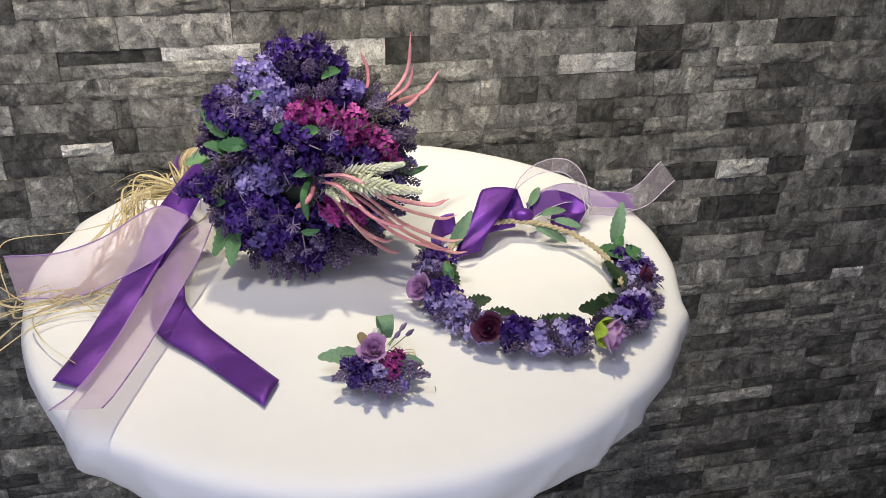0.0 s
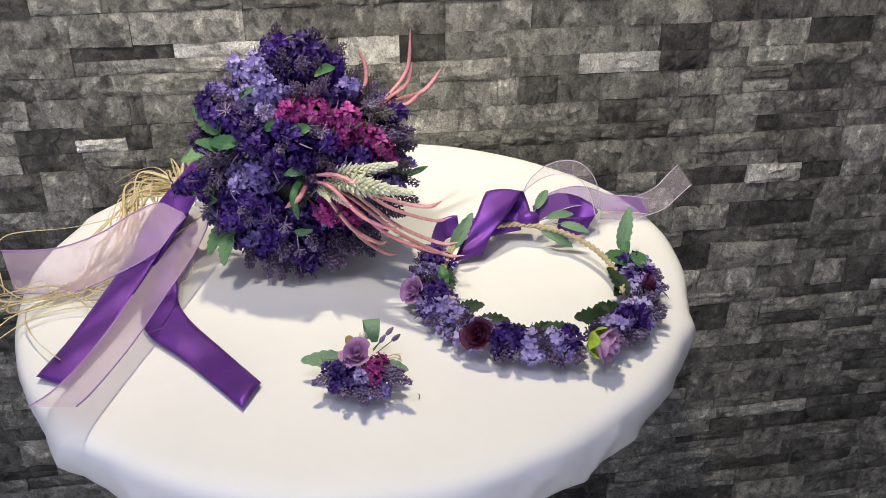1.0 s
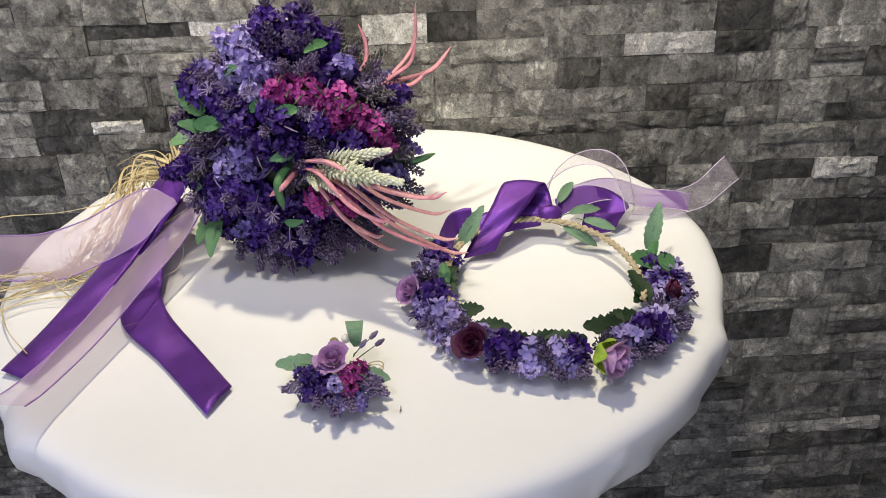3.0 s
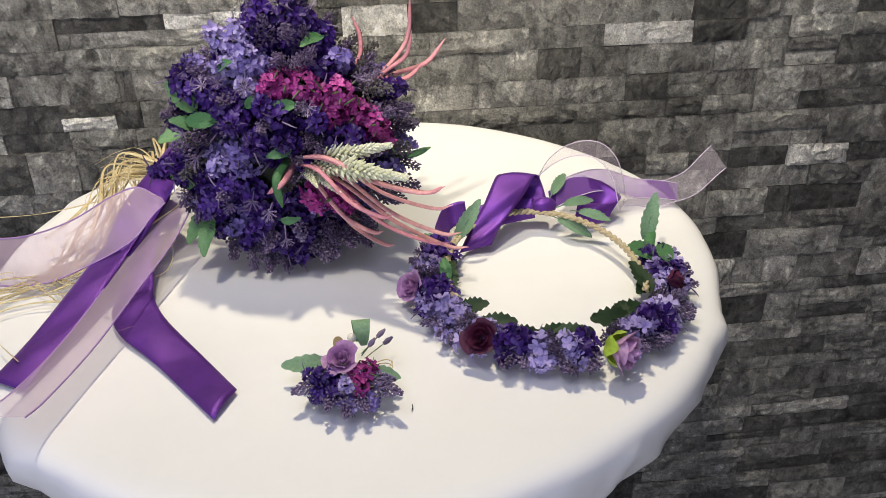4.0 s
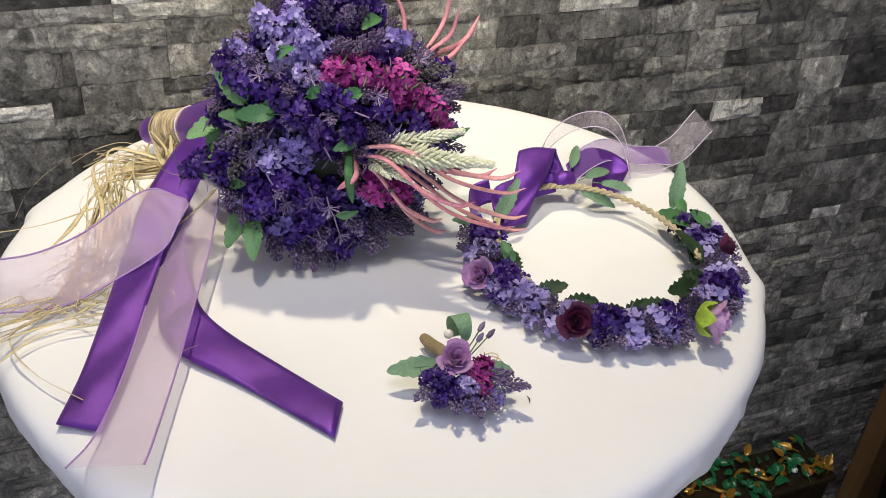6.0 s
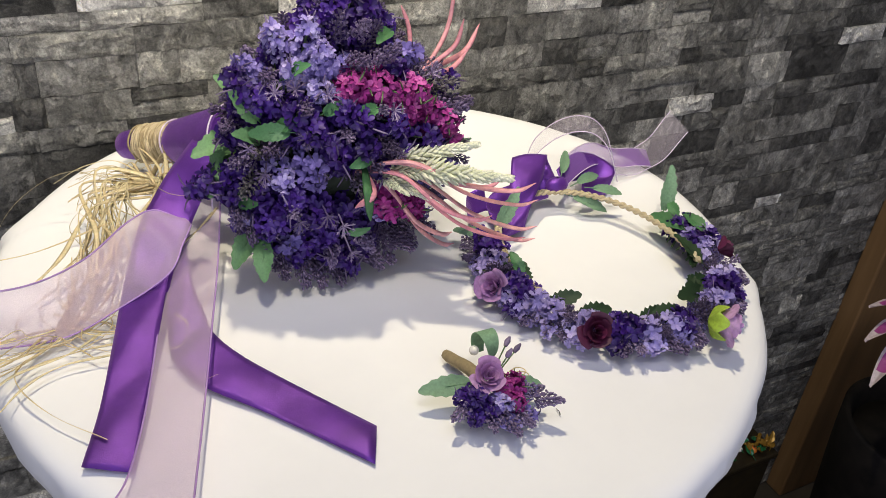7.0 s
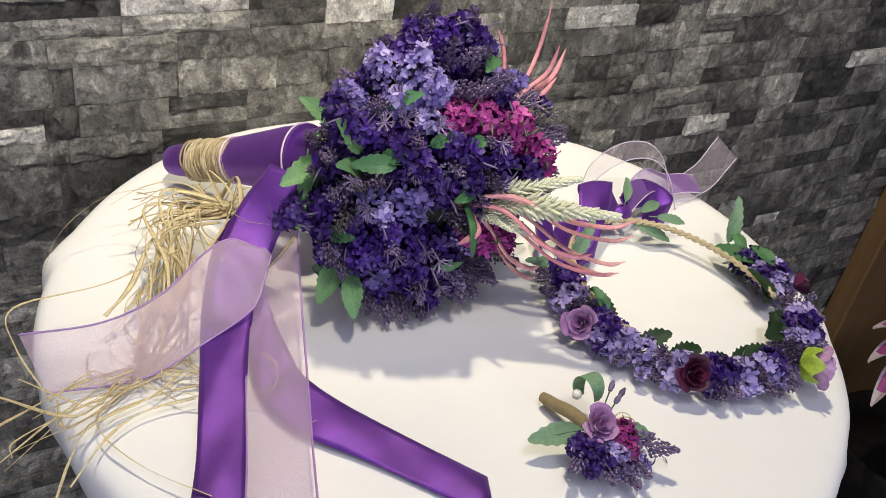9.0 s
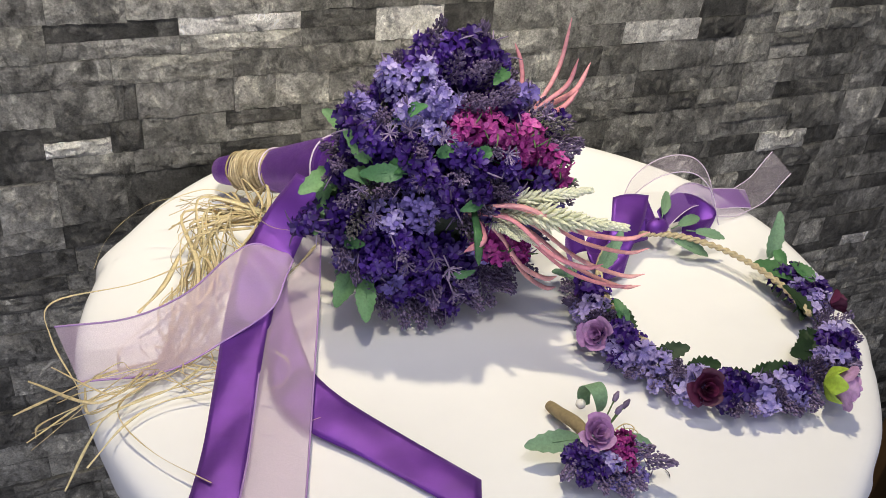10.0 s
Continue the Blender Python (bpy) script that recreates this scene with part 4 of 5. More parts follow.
# ---- the flower crown ----
RC = np.array((0.236, 0.660))
crown = thing("floral_headpiece", (RC[0], RC[1], TOP), "ring of purple blossoms and roses on plaited cord", "headpiece")


def ring_at(deg, rx=0.088, ry=0.097, z=0.768):
    a = radians(deg)
    return np.array((RC[0] + rx * math.cos(a), RC[1] + ry * math.sin(a), z))


g = Geo()
steps = 260
for k in range(3):
    pts = []
    for i in range(steps + 1):
        deg = -22 + 218 * i / steps
        s = i * 0.42 + k * 2.094
        a = radians(deg)
        out = unit((math.cos(a), math.sin(a), 0))
        pts.append(ring_at(deg, 0.076, 0.098, 0.771) + out * 0.0018 * math.sin(s) + np.array((0, 0, 0.0011 * math.sin(2 * s))))
    tube(g, pts, 0.0014, 6, slot=0)
part("plaited_cord", g, CORD, crown, "pale plaited straw cord")


def crown_sprig(kind, name, deg, size, out, lift, dz=0.0, dr=0.0, label=""):
    a = radians(deg)
    way = unit((math.cos(a) * out - math.sin(a) * rng.uniform(-0.4, 0.4), math.sin(a) * out + math.cos(a) * rng.uniform(-0.4, 0.4), lift))
    dr += 0.009 * max(0.0, math.cos(a)) ** 2
    where = ring_at(deg, 0.085 + dr, 0.092 + dr, 0.766 + dz) - way * 0.010
    return hang(name, rng.choice(kind), crown, aim(where, way, rng.uniform(0, 6.28), size), label)


BAND = [(150, "D"), (158, "D"), (166, "L"), (174, "F"), (186, "D"), (194, "D"), (202, "L"), (210, "L"), (218, "F"), (226, "L"), (240, "D"), (246, "D"), (254, "L"), (262, "F"), (268, "L"),
        (275, "D"), (290, "F"), (297, "L"), (304, "L"), (310, "D"), (317, "D"), (324, "L"), (331, "F"), (346, "L"), (352, "D"), (358, "L"), (366, "D")]
KIND = {"D": (CROWN_D, "dark_purple_sprig"), "L": (CROWN_L, "lavender_sprig"), "F": (FERNS, "fern_sprig")}
for deg, code in BAND:
    kind, name = KIND[code]
    crown_sprig(kind, name, deg, 0.86, 0.9, rng.uniform(0.5, 1.0))
    crown_sprig(kind if rng.random() < 0.6 else FERNS, name, deg + rng.uniform(-3, 3), 0.80, 1.1, rng.uniform(0.0, 0.3), -0.004, 0.006)
    crown_sprig(rng.choice((FERNS, PALEFERNS, CROWN_L)), "fern_sprig", deg + 3, 0.74, 1.2, rng.uniform(-0.1, 0.3), -0.002, 0.009)
    crown_sprig(kind, name, deg + rng.uniform(-4, 4), 0.66, 0.35, 1.0, 0.002, -0.004)
for deg, size in ((176, 0.8), (190, 0.9), (206, 0.9), (222, 1.0), (238, 0.9), (252, 1.0), (268, 0.9), (281, 1.0), (297, 1.0), (308, 1.2), (322, 1.25), (336, 1.1), (350, 0.9)):
    a = radians(deg)
    k = rng.choice((-1.2, -0.7, 0.7, 1.2))
    way = unit((-math.cos(a) * 0.6 - k * math.sin(a), -math.sin(a) * 0.6 + k * math.cos(a), rng.uniform(0.1, 0.5)))
    hang("dark_leaf", rng.choice(DARKLEAVES), crown, leaf_pose(ring_at(deg, 0.082, 0.088, 0.768), way, (rng.uniform(-0.4, 0.4), -0.5, 0.8), size * 0.85), "dark green toothed leaf")
rose_parts(crown, (0.131, 0.650, 0.773), (-0.75, -0.35, 0.5), 0.0125, MAUVE, label="mauve cloth rose")
rose_parts(crown, (0.1725, 0.575, 0.776), (-0.35, -0.75, 0.65), 0.0125, WINE, label="dark wine red rose")
rose_parts(crown, (0.2670, 0.5455, 0.777), (0.75, -0.60, 0.05), 0.0190, PINK, label="pale pink half-open rosebud", closed=0.45)
rose_parts(crown, (0.327, 0.619, 0.782), (0.85, -0.25, 0.45), 0.0125, WINE, label="dark wine red rosebud", closed=0.5)
rows = []
for i in range(9):
    # five-lobed calyx cupping the base of the rosebud
    v = i / 8
    rows.append([((0.0015 + 0.0112 * math.sin(math.pi / 2 * v) ** 0.8) * math.cos(u), (0.0015 + 0.0112 * math.sin(math.pi / 2 * v) ** 0.8) * math.sin(u), -0.0115 + v * (0.006 + 0.0075 * abs(math.cos(2.5 * u)) ** 1.3)) for u in np.linspace(0, 2 * math.pi, 40, endpoint=False)])
part("calyx", Geo().put(np.array(rows).reshape(-1, 3), [(i * 40 + j, i * 40 + (j + 1) % 40, (i + 1) * 40 + (j + 1) % 40, (i + 1) * 40 + j) for i in range(8) for j in range(40)], aim((0.2645, 0.5475, 0.777), (0.75, -0.60, 0.05))), LIME, crown, "lime green calyx of the rosebud")
UPWARD = (-0.2, -0.5, 0.85)
for base, way, size, kind, face in (((0.330, 0.698, 0.770), (0.15, 0.10, 1.0), 1.15, MINTS, (-0.4, -1.0, 0.2)), ((0.324, 0.665, 0.772), (-0.25, 0.95, 0.10), 1.05, LEAVES, UPWARD), ((0.334, 0.652, 0.776), (0.0, 0.95, 0.30), 0.8, LEAVES, UPWARD), ((0.330, 0.680, 0.774), (0.1, 0.9, 0.4), 0.6, LEAVES, (-0.6, -0.3, 0.7)),
                             ((0.274, 0.752, 0.778), (0.9, 0.15, 0.15), 0.85, MINTS, UPWARD), ((0.268, 0.746, 0.768), (0.75, -0.65, -0.12), 0.95, MINTS, UPWARD), ((0.285, 0.742, 0.776), (0.85, -0.45, 0.0), 0.8, MINTS, UPWARD),
                             ((0.266, 0.766, 0.782), (0.55, 0.6, 0.5), 0.8, MINTS, (-0.3, -0.8, 0.5)), ((0.176, 0.722, 0.770), (0.45, -0.05, 0.9), 1.1, MINTS, (-0.3, -1.0, 0.4)), ((0.165, 0.715, 0.768), (-0.6, 0.5, 0.1), 0.9, MINTS, UPWARD), ((0.160, 0.655, 0.772), (-0.1, 0.6, 0.6), 0.6, LEAVES, UPWARD)):
    hang("leaf", rng.choice(kind), crown, leaf_pose(base, way, face, size), "pale green cloth leaf")
# bow
sheet("bow_loop", [(0.245, 0.770, 0.770), (0.228, 0.784, 0.784), (0.219, 0.778, 0.798), (0.203, 0.752, 0.784), (0.184, 0.730, 0.763), (0.178, 0.724, 0.754)],
      [(0.262, 0.768, 0.776), (0.259, 0.780, 0.788), (0.252, 0.773, 0.798), (0.238, 0.755, 0.788), (0.217, 0.737, 0.773), (0.206, 0.726, 0.759)], SATIN, crown, "glossy purple satin bow loop")
sheet("bow_loop", [(0.250, 0.766, 0.780), (0.222, 0.772, 0.776), (0.196, 0.768, 0.772), (0.186, 0.755, 0.766), (0.205, 0.748, 0.764)],
      [(0.250, 0.758, 0.764), (0.222, 0.760, 0.758), (0.198, 0.752, 0.756), (0.190, 0.742, 0.754), (0.208, 0.738, 0.754)], SATIN, crown, "glossy purple satin bow loop")
sheet("bow_loop", [(0.264, 0.772, 0.782), (0.290, 0.786, 0.787), (0.316, 0.787, 0.781), (0.331, 0.772, 0.772), (0.318, 0.764, 0.770), (0.290, 0.766, 0.772)],
      [(0.262, 0.762, 0.770), (0.288, 0.770, 0.768), (0.308, 0.770, 0.763), (0.318, 0.761, 0.757), (0.306, 0.755, 0.755), (0.285, 0.756, 0.758)], SATIN, crown, "glossy purple satin bow loop")
ribbon("bow_tail", [(0.190, 0.765, 0.770, 100, 60), (0.175, 0.764, 0.768, 110, 60), (0.166, 0.745, 0.764, 150, 60), (0.164, 0.728, 0.762, 170, 50)], SATIN, crown, 0.020, "purple satin ribbon end")
ribbon("sheer_loop", [(0.258, 0.812, 0.758, 60, 5), (0.270, 0.814, 0.786, 60, 10), (0.300, 0.803, 0.808, 60, 8), (0.325, 0.788, 0.798, 60, 5), (0.334, 0.772, 0.764, 60, 0)], SHEERPALE, crown, 0.026, "pale sheer organza loop", EDGE, 0.0005, thick=0)
ribbon("sheer_tail", [(0.270, 0.768, 0.780, 80, 40), (0.310, 0.788, 0.782, 80, 30), (0.355, 0.800, 0.765, 75, 20), (0.395, 0.800, 0.758, 70, 15)], SHEERPURPLE, crown, 0.024, "sheer purple organza tail", EDGE, 0.0005, thick=0)
ribbon("sheer_tail", [(0.340, 0.792, 0.762, 75, 10), (0.375, 0.798, 0.757, 80, 20), (0.408, 0.805, 0.764, 95, 25), (0.436, 0.812, 0.786, 105, 25)], SHEERPALE, crown, 0.028, "pale sheer organza tail", EDGE, 0.0005, thick=0)
part("bow_knot", blob(Geo(), (0.258, 0.760, 0.774), 0.0095, seg=14, rings=8, squash=(1.2, 0.8, 0.85)), SATIN, crown)

# ---- the boutonniere ----
bout = thing("boutonniere", (0.077, 0.575, TOP), "small boutonniere with mauve rose, purple florets and green leaves", "boutonniere")
rose_parts(bout, (0.077, 0.560, 0.779), (-0.05, -0.45, 0.85), 0.0118, MAUVE, label="mauve cloth rose")


BUNCH = [
    (DARK, "dark_purple_sprig", [((0.056, 0.555, 0.768), (-0.7, -0.3, 0.5)), ((0.062, 0.549, 0.772), (-0.4, -0.6, 0.7)), ((0.060, 0.543, 0.762), (-0.5, -0.8, 0.2)), ((0.070, 0.541, 0.764), (-0.1, -0.9, 0.4))]),
    (ROSY, "magenta_sprig", [((0.092, 0.548, 0.774), (0.4, -0.4, 0.8)), ((0.088, 0.540, 0.768), (0.3, -0.8, 0.5)), ((0.096, 0.556, 0.770), (0.8, 0.0, 0.6))]),
    (LIGHT, "lavender_sprig", [((0.079, 0.541, 0.768), (0.0, -0.8, 0.6)), ((0.102, 0.549, 0.764), (0.8, -0.4, 0.4)), ((0.080, 0.533, 0.759), (0.1, -1.0, 0.1)), ((0.094, 0.535, 0.759), (0.5, -0.9, 0.2))]),
    (PALEFERNS, "fern_sprig", [((0.115, 0.526, 0.766), (0.75, -0.65, 0.12)), ((0.091, 0.521, 0.757), (0.25, -0.95, 0.0)), ((0.078, 0.517, 0.757), (0.0, -1.0, 0.0)), ((0.064, 0.525, 0.758), (-0.35, -0.9, 0.0)),
                           ((0.042, 0.543, 0.761), (-0.9, -0.35, 0.05)), ((0.112, 0.545, 0.763), (0.95, -0.2, 0.1))]),
]
for kind, name, spots in BUNCH:
    for tip, way in spots:
        me = rng.choice(kind)
        size = 0.68 if kind is not PALEFERNS else 0.70
        way = unit(way)
        tip = (tip[0], tip[1], tip[2] + (0.007 if kind is PALEFERNS else 0.002))
        tall = max(v.co.z for v in me.vertices) * size
        hang(name, me, bout, aim(np.array(tip) - way * (tall if kind is PALEFERNS else tall * 0.7), way, rng.uniform(0, 6.28), size))
hang("leaf", leaf_mesh("leaf", MINT, 0.036, 0.017, 5, 0.1, 0.12), bout, leaf_pose((0.070, 0.568, 0.768), (-0.95, 0.15, 0.02), (0.0, -0.5, 0.9)), "pale green leaf")
g = Geo()
rows = []
for i in range(15):
    t = i / 14
    a = radians(-60 + 260 * t)
    c = np.array((0.090 + 0.002 * t, 0.590 + 0.009 * math.cos(a), 0.776 + 0.011 * math.sin(a)))
    w = 0.0065 * math.sin(math.pi * (0.12 + 0.83 * t)) ** 0.6
    rows.append([c + np.array((s * w, 0, 0)) for s in (-1, -0.33, 0.33, 1)])
part("curled_leaf", g.grid(np.array(rows)), MINT, bout, "curled pale green leaf")
hang("leaf", leaf_mesh("leaf", MINT, 0.024, 0.013, 4, 0.1, 0.12), bout, leaf_pose((0.093, 0.562, 0.766), (0.75, -0.35, 0.0), (0.2, -0.6, 0.8)), "pale green leaf")
part("stem", tube(Geo(), smooth_path([(0.0735, 0.611, 0.7565), (0.0750, 0.600, 0.759), (0.077, 0.585, 0.764), (0.078, 0.570, 0.766)], 4), [0.0034, 0.0039, 0.0041, 0.0042, 0.0043, 0.0044, 0.0045, 0.0045, 0.0045, 0.0044, 0.0042, 0.0038, 0.0030], 10), TWINE, bout, "stem wrapped in brown paper tape")
part("pearl_pin", blob(Geo(), (0.084, 0.592, 0.772), 0.0034, seg=12, rings=8), PEARL, bout, "white pearl pin head")
for a, b in (((0.090, 0.573, 0.772), (0.103, 0.583, 0.779)), ((0.092, 0.570, 0.770), (0.107, 0.577, 0.777)), ((0.090, 0.568, 0.774), (0.096, 0.570, 0.781))):
    a, b = np.array(a), np.array(b)
    stalk = part("bud_stalk", tube(Geo(), [a, b], 0.0005, 4), STALK, bout)
    part("bud", tube(Geo(), [b - (b - a) * 0.1, b + unit(b - a) * 0.002, b + unit(b - a) * 0.006], [0.0014, 0.0021, 0.0007], 7), FERN, stalk)
for k in range(2):
    part("raffia_loop", tube(Geo(), smooth_path([(0.092, 0.568, 0.764), (0.106, 0.572 - 0.004 * k, 0.766), (0.110, 0.566 - 0.004 * k, 0.766), (0.096, 0.560, 0.764)], 6), 0.0005, 4), RAFFIA, bout)
part_thread = new("thread_scrap", tube(Geo(), [(0.1205, 0.535, TOP + 0.0006), (0.1215, 0.538, TOP + 0.001), (0.1212, 0.541, TOP + 0.0006)], 0.0003, 4).mesh("thread_scrap", [BLACK]))
tagged(part_thread, "tiny dark thread scrap on the white cloth", "thread")

# ---- what stands beside the table ----
pot = thing("flower_pot", (1.03, 0.72, FLOOR), "black matt pot standing in shade on the floor", "pot")
part("body", lathe(Geo(), [(0.0, FLOOR), (0.09, FLOOR), (0.11, -0.05), (0.125, 0.14), (0.128, 0.21), (0.120, 0.215), (0.112, 0.20), (0.106, 0.17)], 40, 0, (1.03, 0.72, 0)), BLACK, pot)
part("soil", lathe(Geo(), [(0.0, 0.178), (0.05, 0.180), (0.107, 0.172), (0.107, 0.150), (0.0, 0.150)], 30, 0, (1.03, 0.72, 0)), BLACK, pot, "black filling")
stand = thing("display_box", (0.84, 0.945, FLOOR), "dark gilt display box standing by the wall", "box")
part("body", box(Geo(), (0.69, 0.905, FLOOR), (0.965, 0.985, -0.008), bevel=0.006), GILT, stand, smooth=False)
part("lid", box(Geo(), (0.684, 0.899, -0.008), (0.971, 0.991, 0.004), bevel=0.004), GILT, stand, smooth=False)
for x, y, r, mat, nm, lab in ((0.735, 0.875, 0.017, EMERALD, "glass_bauble", "small green glass bauble on the gilt box"), (0.775, 0.868, 0.014, EMERALD, "glass_bauble", "small green glass bauble on the gilt box"), (0.84, 0.880, 0.018, EMERALD, "glass_bauble", "small green glass bauble on the gilt box"),
                          (0.808, 0.890, 0.009, PEARL, "pearl_bead", "small white pearl bead on the gilt box"), (0.872, 0.872, 0.009, PEARL, "pearl_bead", "small white pearl bead on the gilt box"), (0.716, 0.858, 0.011, AMBER, "orange_bauble", "small orange glass bauble on the gilt box"), (0.893, 0.86, 0.012, AMBER, "orange_bauble", "small orange glass bauble on the gilt box")):
    x, y, r = x + 0.030, y + 0.060, r * 0.62
    bauble = thing(nm, (x, y, 0.004), lab, "bauble", "baubles on the box")
    part("ball", blob(Geo(), (x, y, 0.004 + r), r, seg=16, rings=10), mat, bauble)
    part("cap", lathe(Geo(), [(0.0, 0.0), (r * 0.25, 0.0), (r * 0.25, r * 0.25), (0.0, r * 0.25)], 10, 0, (x, y, 0.004 + 1.96 * r)), GILT, bauble)
garland = thing("glass_garland", (0.83, 0.945, 0.004), "green and gold glass leaf garland lying on the gilt box", "garland")
SHARD = [leaf_mesh("glass_leaf", m, 0.020, 0.013, 0, 0.2, 0.2) for m in (EMERALD, EMERALD, GOLD)]
for i in range(70):
    x, y = rng.uniform(0.695, 0.96), rng.uniform(0.908, 0.982)
    hang("glass_leaf", rng.choice(SHARD), garland, leaf_pose((x, y, 0.010 + 0.010 * rng.random()), (rng.uniform(-1, 1), rng.uniform(-1, 1), rng.uniform(0.0, 0.7)), (rng.uniform(-0.4, 0.4), -0.4, 0.8), rng.uniform(0.7, 1.2)))
part("wire", tube(Geo(), smooth_path([(0.695 + 0.03 * k, 0.945 + 0.018 * math.sin(2.1 * k), 0.0085) for k in range(10)], 6), 0.004, 6), GOLD, garland, "gilt garland wire")

lily = thing("lily", (1.03, 0.72, 0.178), "artificial pink lily with white petal edges in pot", "lily")
part("stem", tube(Geo(), smooth_path([(1.03, 0.72, 0.178), (1.00, 0.735, 0.33), (0.96, 0.748, 0.423)], 5), 0.003, 6), STALK, lily)
for tip in ((0.828, 0.775, 0.468), (0.819, 0.755, 0.426), (0.825, 0.725, 0.367), (0.99, 0.70, 0.52), (1.06, 0.78, 0.45), (0.98, 0.64, 0.38)):
    c, tip = np.array((0.955, 0.748, 0.425)), np.array(tip)
    d = tip - c
    s = unit(np.cross(d, (0.2, 0.3, 1)))
    up = unit(np.cross(s, d))
    rows, edge = [], []
    for i in range(13):
        t = i / 12
        w = 0.017 * math.sin(math.pi * (0.08 + 0.90 * t)) ** 0.8
        q = c + d * t + up * 0.014 * math.sin(math.pi * t)
        rows.append([q + s * w * k + up * (0.003 * abs(k) + 0.0012 * math.sin(11 * t + k)) for k in (-1, -0.72, -0.35, 0, 0.35, 0.72, 1)])
    rows = np.array(rows)
    g = Geo()
    g.grid(rows[:11, 1:6], slot=0)
    g.grid(rows[:, 0:2], slot=1)
    g.grid(rows[:, 5:7], slot=1)
    g.grid(rows[10:, 1:6], slot=1)
    part("petal", g, [LILY, LILYEDGE], lily)

# ---- stones of the wall ----
PROUD = np.random.RandomState(7)


def stone_mesh(k):
    """A split stone face, one unit wide and high, one unit deep; rough front, broken edges."""
    r = np.random.RandomState(40 + k)
    nx, nz = 8, 4
    lean, bulge = r.uniform(-0.14, 0.14, 2), r.uniform(0.0, 0.12)
    verts = []
    for i in range(nz + 1):
        for j in range(nx + 1):
            u, v = j / nx, i / nz
            rim = j in (0, nx) or i in (0, nz)
            d = 0.80 + lean[0] * (u - 0.5) + lean[1] * (v - 0.5) + bulge * math.sin(math.pi * u) * math.sin(math.pi * v)
            d += r.uniform(-0.30, 0.0) if rim else r.uniform(-0.16, 0.16)
            verts.append((u - 0.5 + (0 if j in (0, nx) else r.uniform(-0.035, 0.035)), -d, v - 0.5 + (r.uniform(-0.02, 0.02) if rim else r.uniform(-0.06, 0.06))))
    w = nx + 1
    faces = []
    for i in range(nz):
        for j in range(nx):
            a, b, c, d = i * w + j, i * w + j + 1, (i + 1) * w + j + 1, (i + 1) * w + j
            faces += [(a, b, c), (a, c, d)] if r.rand() < 0.5 else [(a, b, d), (b, c, d)]
    rim = list(range(w)) + [i * w + nx for i in range(1, nz + 1)] + [nz * w + j for j in range(nx - 1, -1, -1)] + [i * w for i in range(nz - 1, 0, -1)]
    n, back = len(rim), len(verts)
    verts += [(verts[i][0], 0.3, verts[i][2]) for i in rim]
    faces += [(rim[j], back + j, back + (j + 1) % n, rim[(j + 1) % n]) for j in range(n)]
    return Geo().put(verts, faces)


STONE_GEO = [stone_mesh(k) for k in range(14)]
STONE_MESH = {c: [g.mesh("stone", [m], False) for g in STONE_GEO] for c, m in STONE.items()}
rest = Geo()
CODES = "DMLW"
made = 0


def lay(x0, x1, z0, z1, code):
    """One stone; the stretch behind the table gets single stones, the rest of the wall one joined mesh."""
    global made
    k = PROUD.randint(len(STONE_GEO))
    deep = PROUD.uniform(0.004, 0.0115) * (1.15 if code == "W" else 1.0)
    gap = PROUD.uniform(0.0, 0.0007)
    cx, cz, w, h = (x0 + x1) / 2, (z0 + z1) / 2, x1 - x0 - gap, z1 - z0 - gap
    flip = -1 if PROUD.rand() < 0.5 else 1
    m = Matrix.Translation((cx, WALL, cz)) @ Matrix.Diagonal((w, deep, h, 1)) @ Matrix.Rotation(math.pi if flip < 0 else 0, 4, "Y")
    if -0.34 < cx < 1.10 and 0.40 < cz < 0.935 and made < 300:
        made += 1
        ob = new("stone", STONE_MESH[code][k])
        ob.parent = stone_wall
        ob.matrix_basis = m
    else:
        g = STONE_GEO[k]
        rest.put(np.concatenate(g.v), g.f, m, CODES.index(code))


def fill(x0, x1, z0, z1):
    x = x0
    while x < x1 - 0.02:
        w = min(PROUD.choice((0.05, 0.07, 0.09, 0.11, 0.14)) * PROUD.uniform(0.85, 1.15), x1 - x)
        if x1 - x - w < 0.03:
            w = x1 - x
        code = PROUD.choice(list("DDDMMMMMMLLLLL"), p=[0.08] * 3 + [0.085] * 6 + [0.0575] * 4 + [0.02])
        if z1 - z0 > 0.030 and PROUD.rand() < 0.4:
            zm = z0 + (z1 - z0) * PROUD.choice((0.4, 0.5, 0.6))
            lay(x, x + w, z0, zm, code)
            lay(x, x + w, zm, z1, PROUD.choice(list("DMML")))
        else:
            lay(x, x + w, z0, z1, code)
        x += w


def course(z0, z1, known=""):
    """One course; known: joints and tones in turn, a two-letter tone is an upper and a lower stone."""
    bits = known.split()
    if not bits:
        return fill(-1.2, 1.9, z0, z1)
    xs, tones = [float(b) for b in bits[0::2]], bits[1::2]
    fill(-1.2, xs[0], z0, z1)
    for a, b, tone in zip(xs, xs[1:], tones):
        if len(tone) == 2:
            zm = (z0 + z1) / 2
            lay(a, b, zm, z1, tone[0])
            lay(a, b, z0, zm, tone[1])
        elif tone == "?":
            fill(a, b, z0, z1)
        else:
            lay(a, b, z0, z1, tone)
    fill(xs[-1], 1.9, z0, z1)


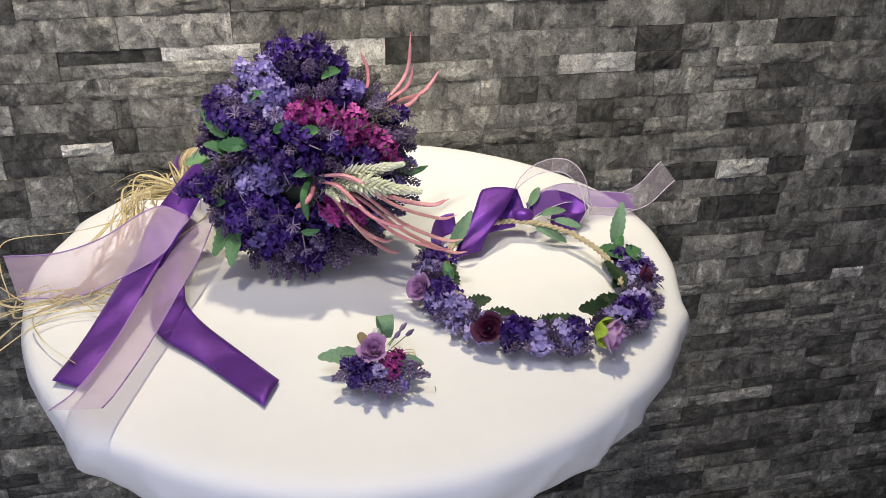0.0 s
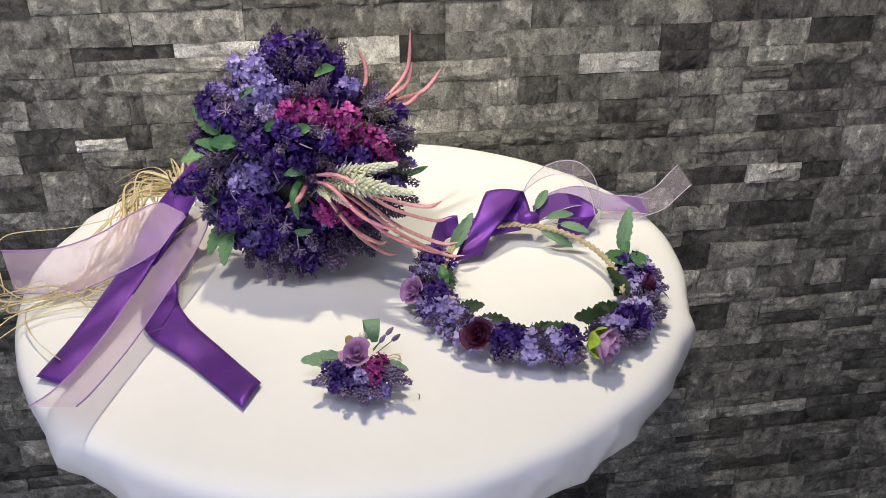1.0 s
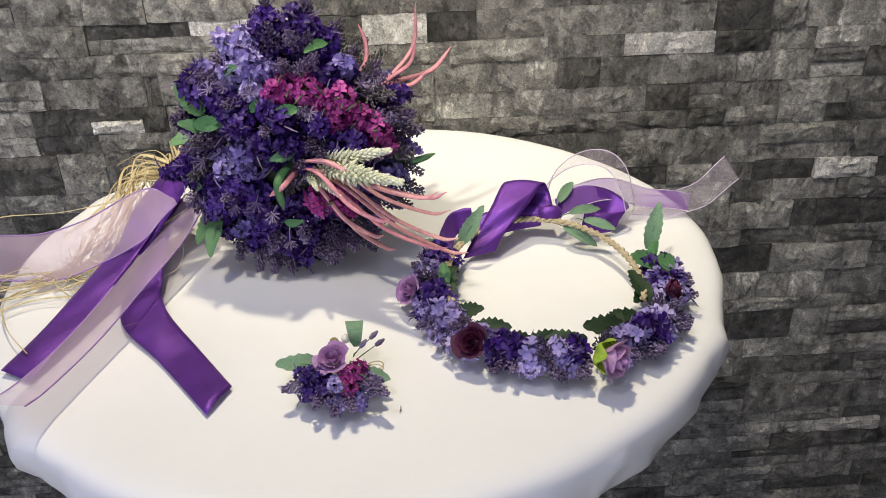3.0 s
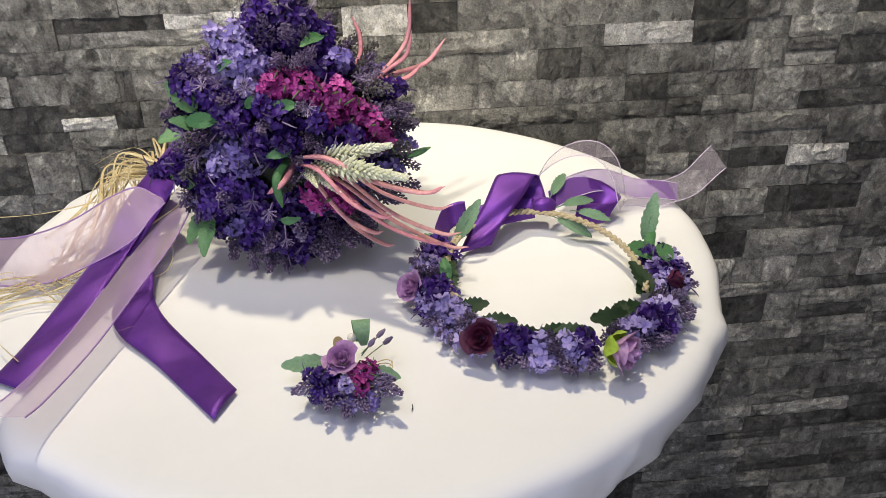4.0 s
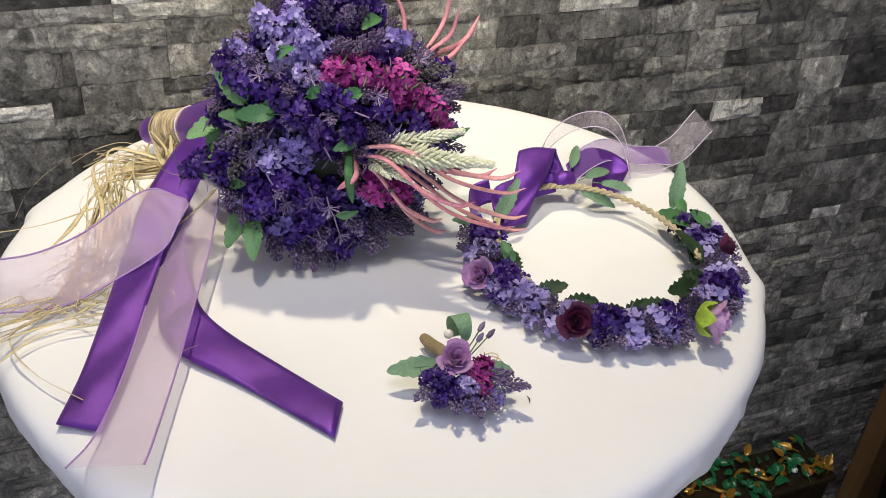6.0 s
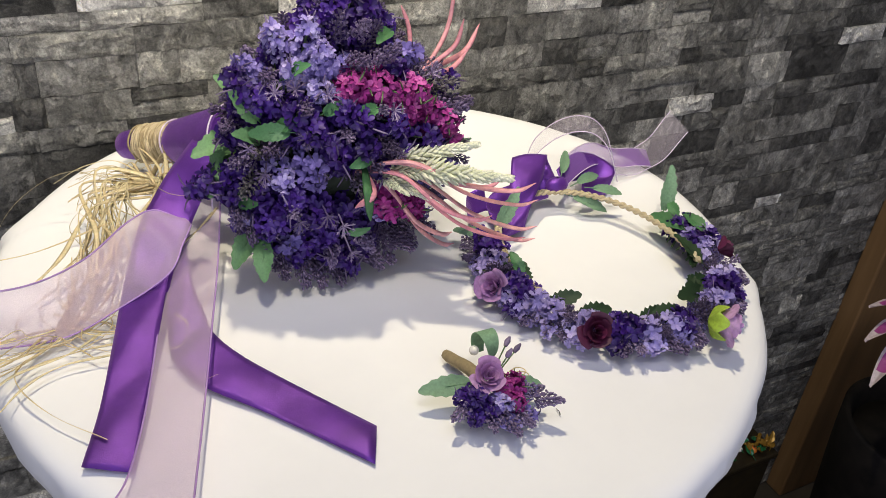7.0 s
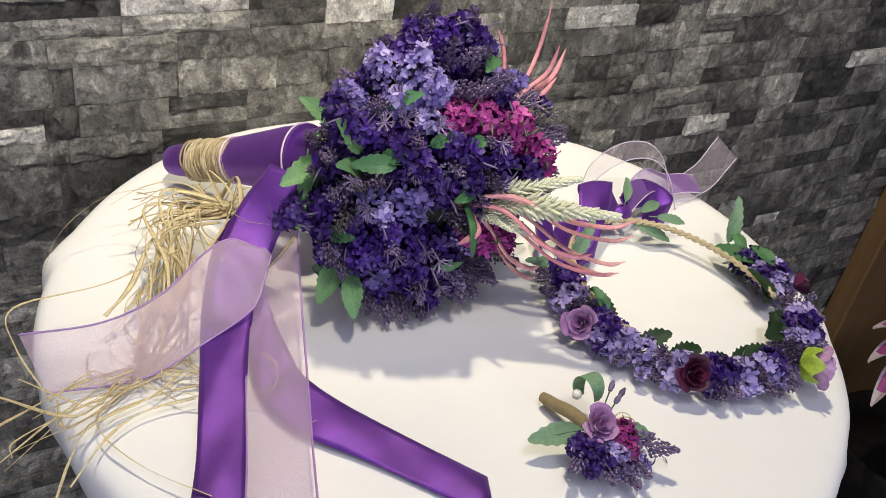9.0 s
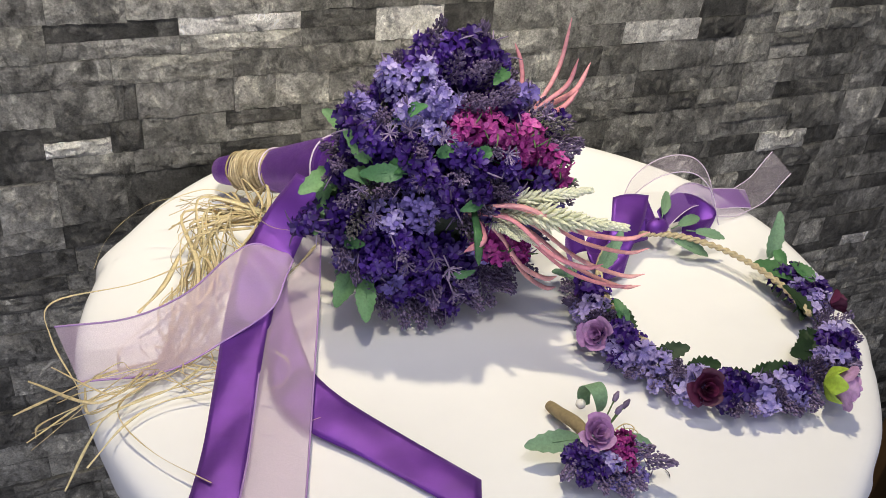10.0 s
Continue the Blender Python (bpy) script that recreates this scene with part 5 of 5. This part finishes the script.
course(0.950, 0.985)
course(0.918, 0.950)
course(0.881, 0.918, "-0.27 M -0.197 M -0.133 L -0.01 M 0.070 M 0.135 M 0.218 L 0.32 M 0.44 M 0.545 D 0.68 M 0.76 M 0.86 M 0.95")
course(0.848, 0.881, "-0.30 M -0.2 DL -0.09 WL 0.02 DM 0.094 W 0.164 D 0.218 M 0.293 M 0.385 M 0.482 D 0.545 M 0.583 L 0.676 D 0.76 M 0.84 M 0.92 M 1.0")
course(0.823, 0.848, "-0.30 M -0.24 M -0.15 M -0.045 M 0.05 M 0.12 M 0.188 L 0.297 M 0.383 W 0.485 D 0.547 M 0.60 L 0.676 M 0.76 M 0.84 M 0.92 D 1.0")
course(0.788, 0.823, "-0.26 M -0.202 M -0.149 D -0.132 L -0.045 L -0.005 L 0.048 L 0.10 M 0.17 M 0.242 L 0.283 M 0.309 D 0.357 M 0.412 M 0.514 L 0.551 M 0.599 ML 0.663 D 0.74 M 0.83 M 0.92 D 1.0")
course(0.757, 0.788, "-0.28 D -0.215 DW -0.158 D -0.130 M -0.053 DL 0.02 M 0.11 M 0.17 L 0.242 L 0.309 L 0.412 D 0.462 MM 0.508 M 0.57 L 0.627 M 0.70 M 0.755 L 0.805 M 0.92 D 1.0")
course(0.734, 0.757, "-0.28 D -0.21 M -0.14 M -0.06 D 0.02 M 0.10 M 0.20 M 0.289 M 0.38 M 0.463 D 0.508 M 0.57 L 0.627 D 0.741 M 0.755 L 0.815 D 0.92 W 1.005")
course(0.686, 0.734, "-0.262 L -0.21 M -0.15 D -0.07 M 0.02 M 0.12 M 0.20 M 0.289 M 0.384 M 0.46 M 0.552 ML 0.67 M 0.753 L 0.83 D 0.945 M 1.04")
course(0.660, 0.686, "-0.27 L -0.211 D -0.12 M -0.03 M 0.07 M 0.18 M 0.28 M 0.384 D 0.447 L 0.50 M 0.552 D 0.627 W 0.703 D 0.764 L 0.824 M 0.95 D 1.04")
course(0.630, 0.660, "0.35 M 0.448 L 0.529 M 0.58 L 0.66 M 0.74 M 0.83")
course(0.593, 0.630, "0.36 M 0.44 M 0.531 L 0.61 D 0.64 D 0.735 M 0.81 M 0.90")
course(0.568, 0.593, "0.45 M 0.55 M 0.65 M 0.76 M 0.876 D 0.978 L 1.06")
course(0.528, 0.568)
course(0.487, 0.528, "0.45 M 0.553 L 0.583 M 0.626 L 0.671 M 0.76")
course(0.468, 0.487, "0.75 D 0.857 W 0.91 M 1.0")
course(0.421, 0.468)
course(0.390, 0.421, "0.50 M 0.58 L 0.70 M 0.80")
z = 0.390
while z > FLOOR + 0.01:
    h = min(PROUD.choice((0.022, 0.031, 0.038, 0.045)), z - FLOOR)
    course(z - h, z)
    z -= h
z = 0.985
while z < 2.58:
    h = PROUD.choice((0.026, 0.033, 0.040, 0.048))
    course(z, min(z + h, 2.6))
    z += h
ob = new("far_stones", rest.mesh("far_stones", [STONE[c] for c in CODES], False))
ob.parent = stone_wall
tagged(ob, kind="stuff")
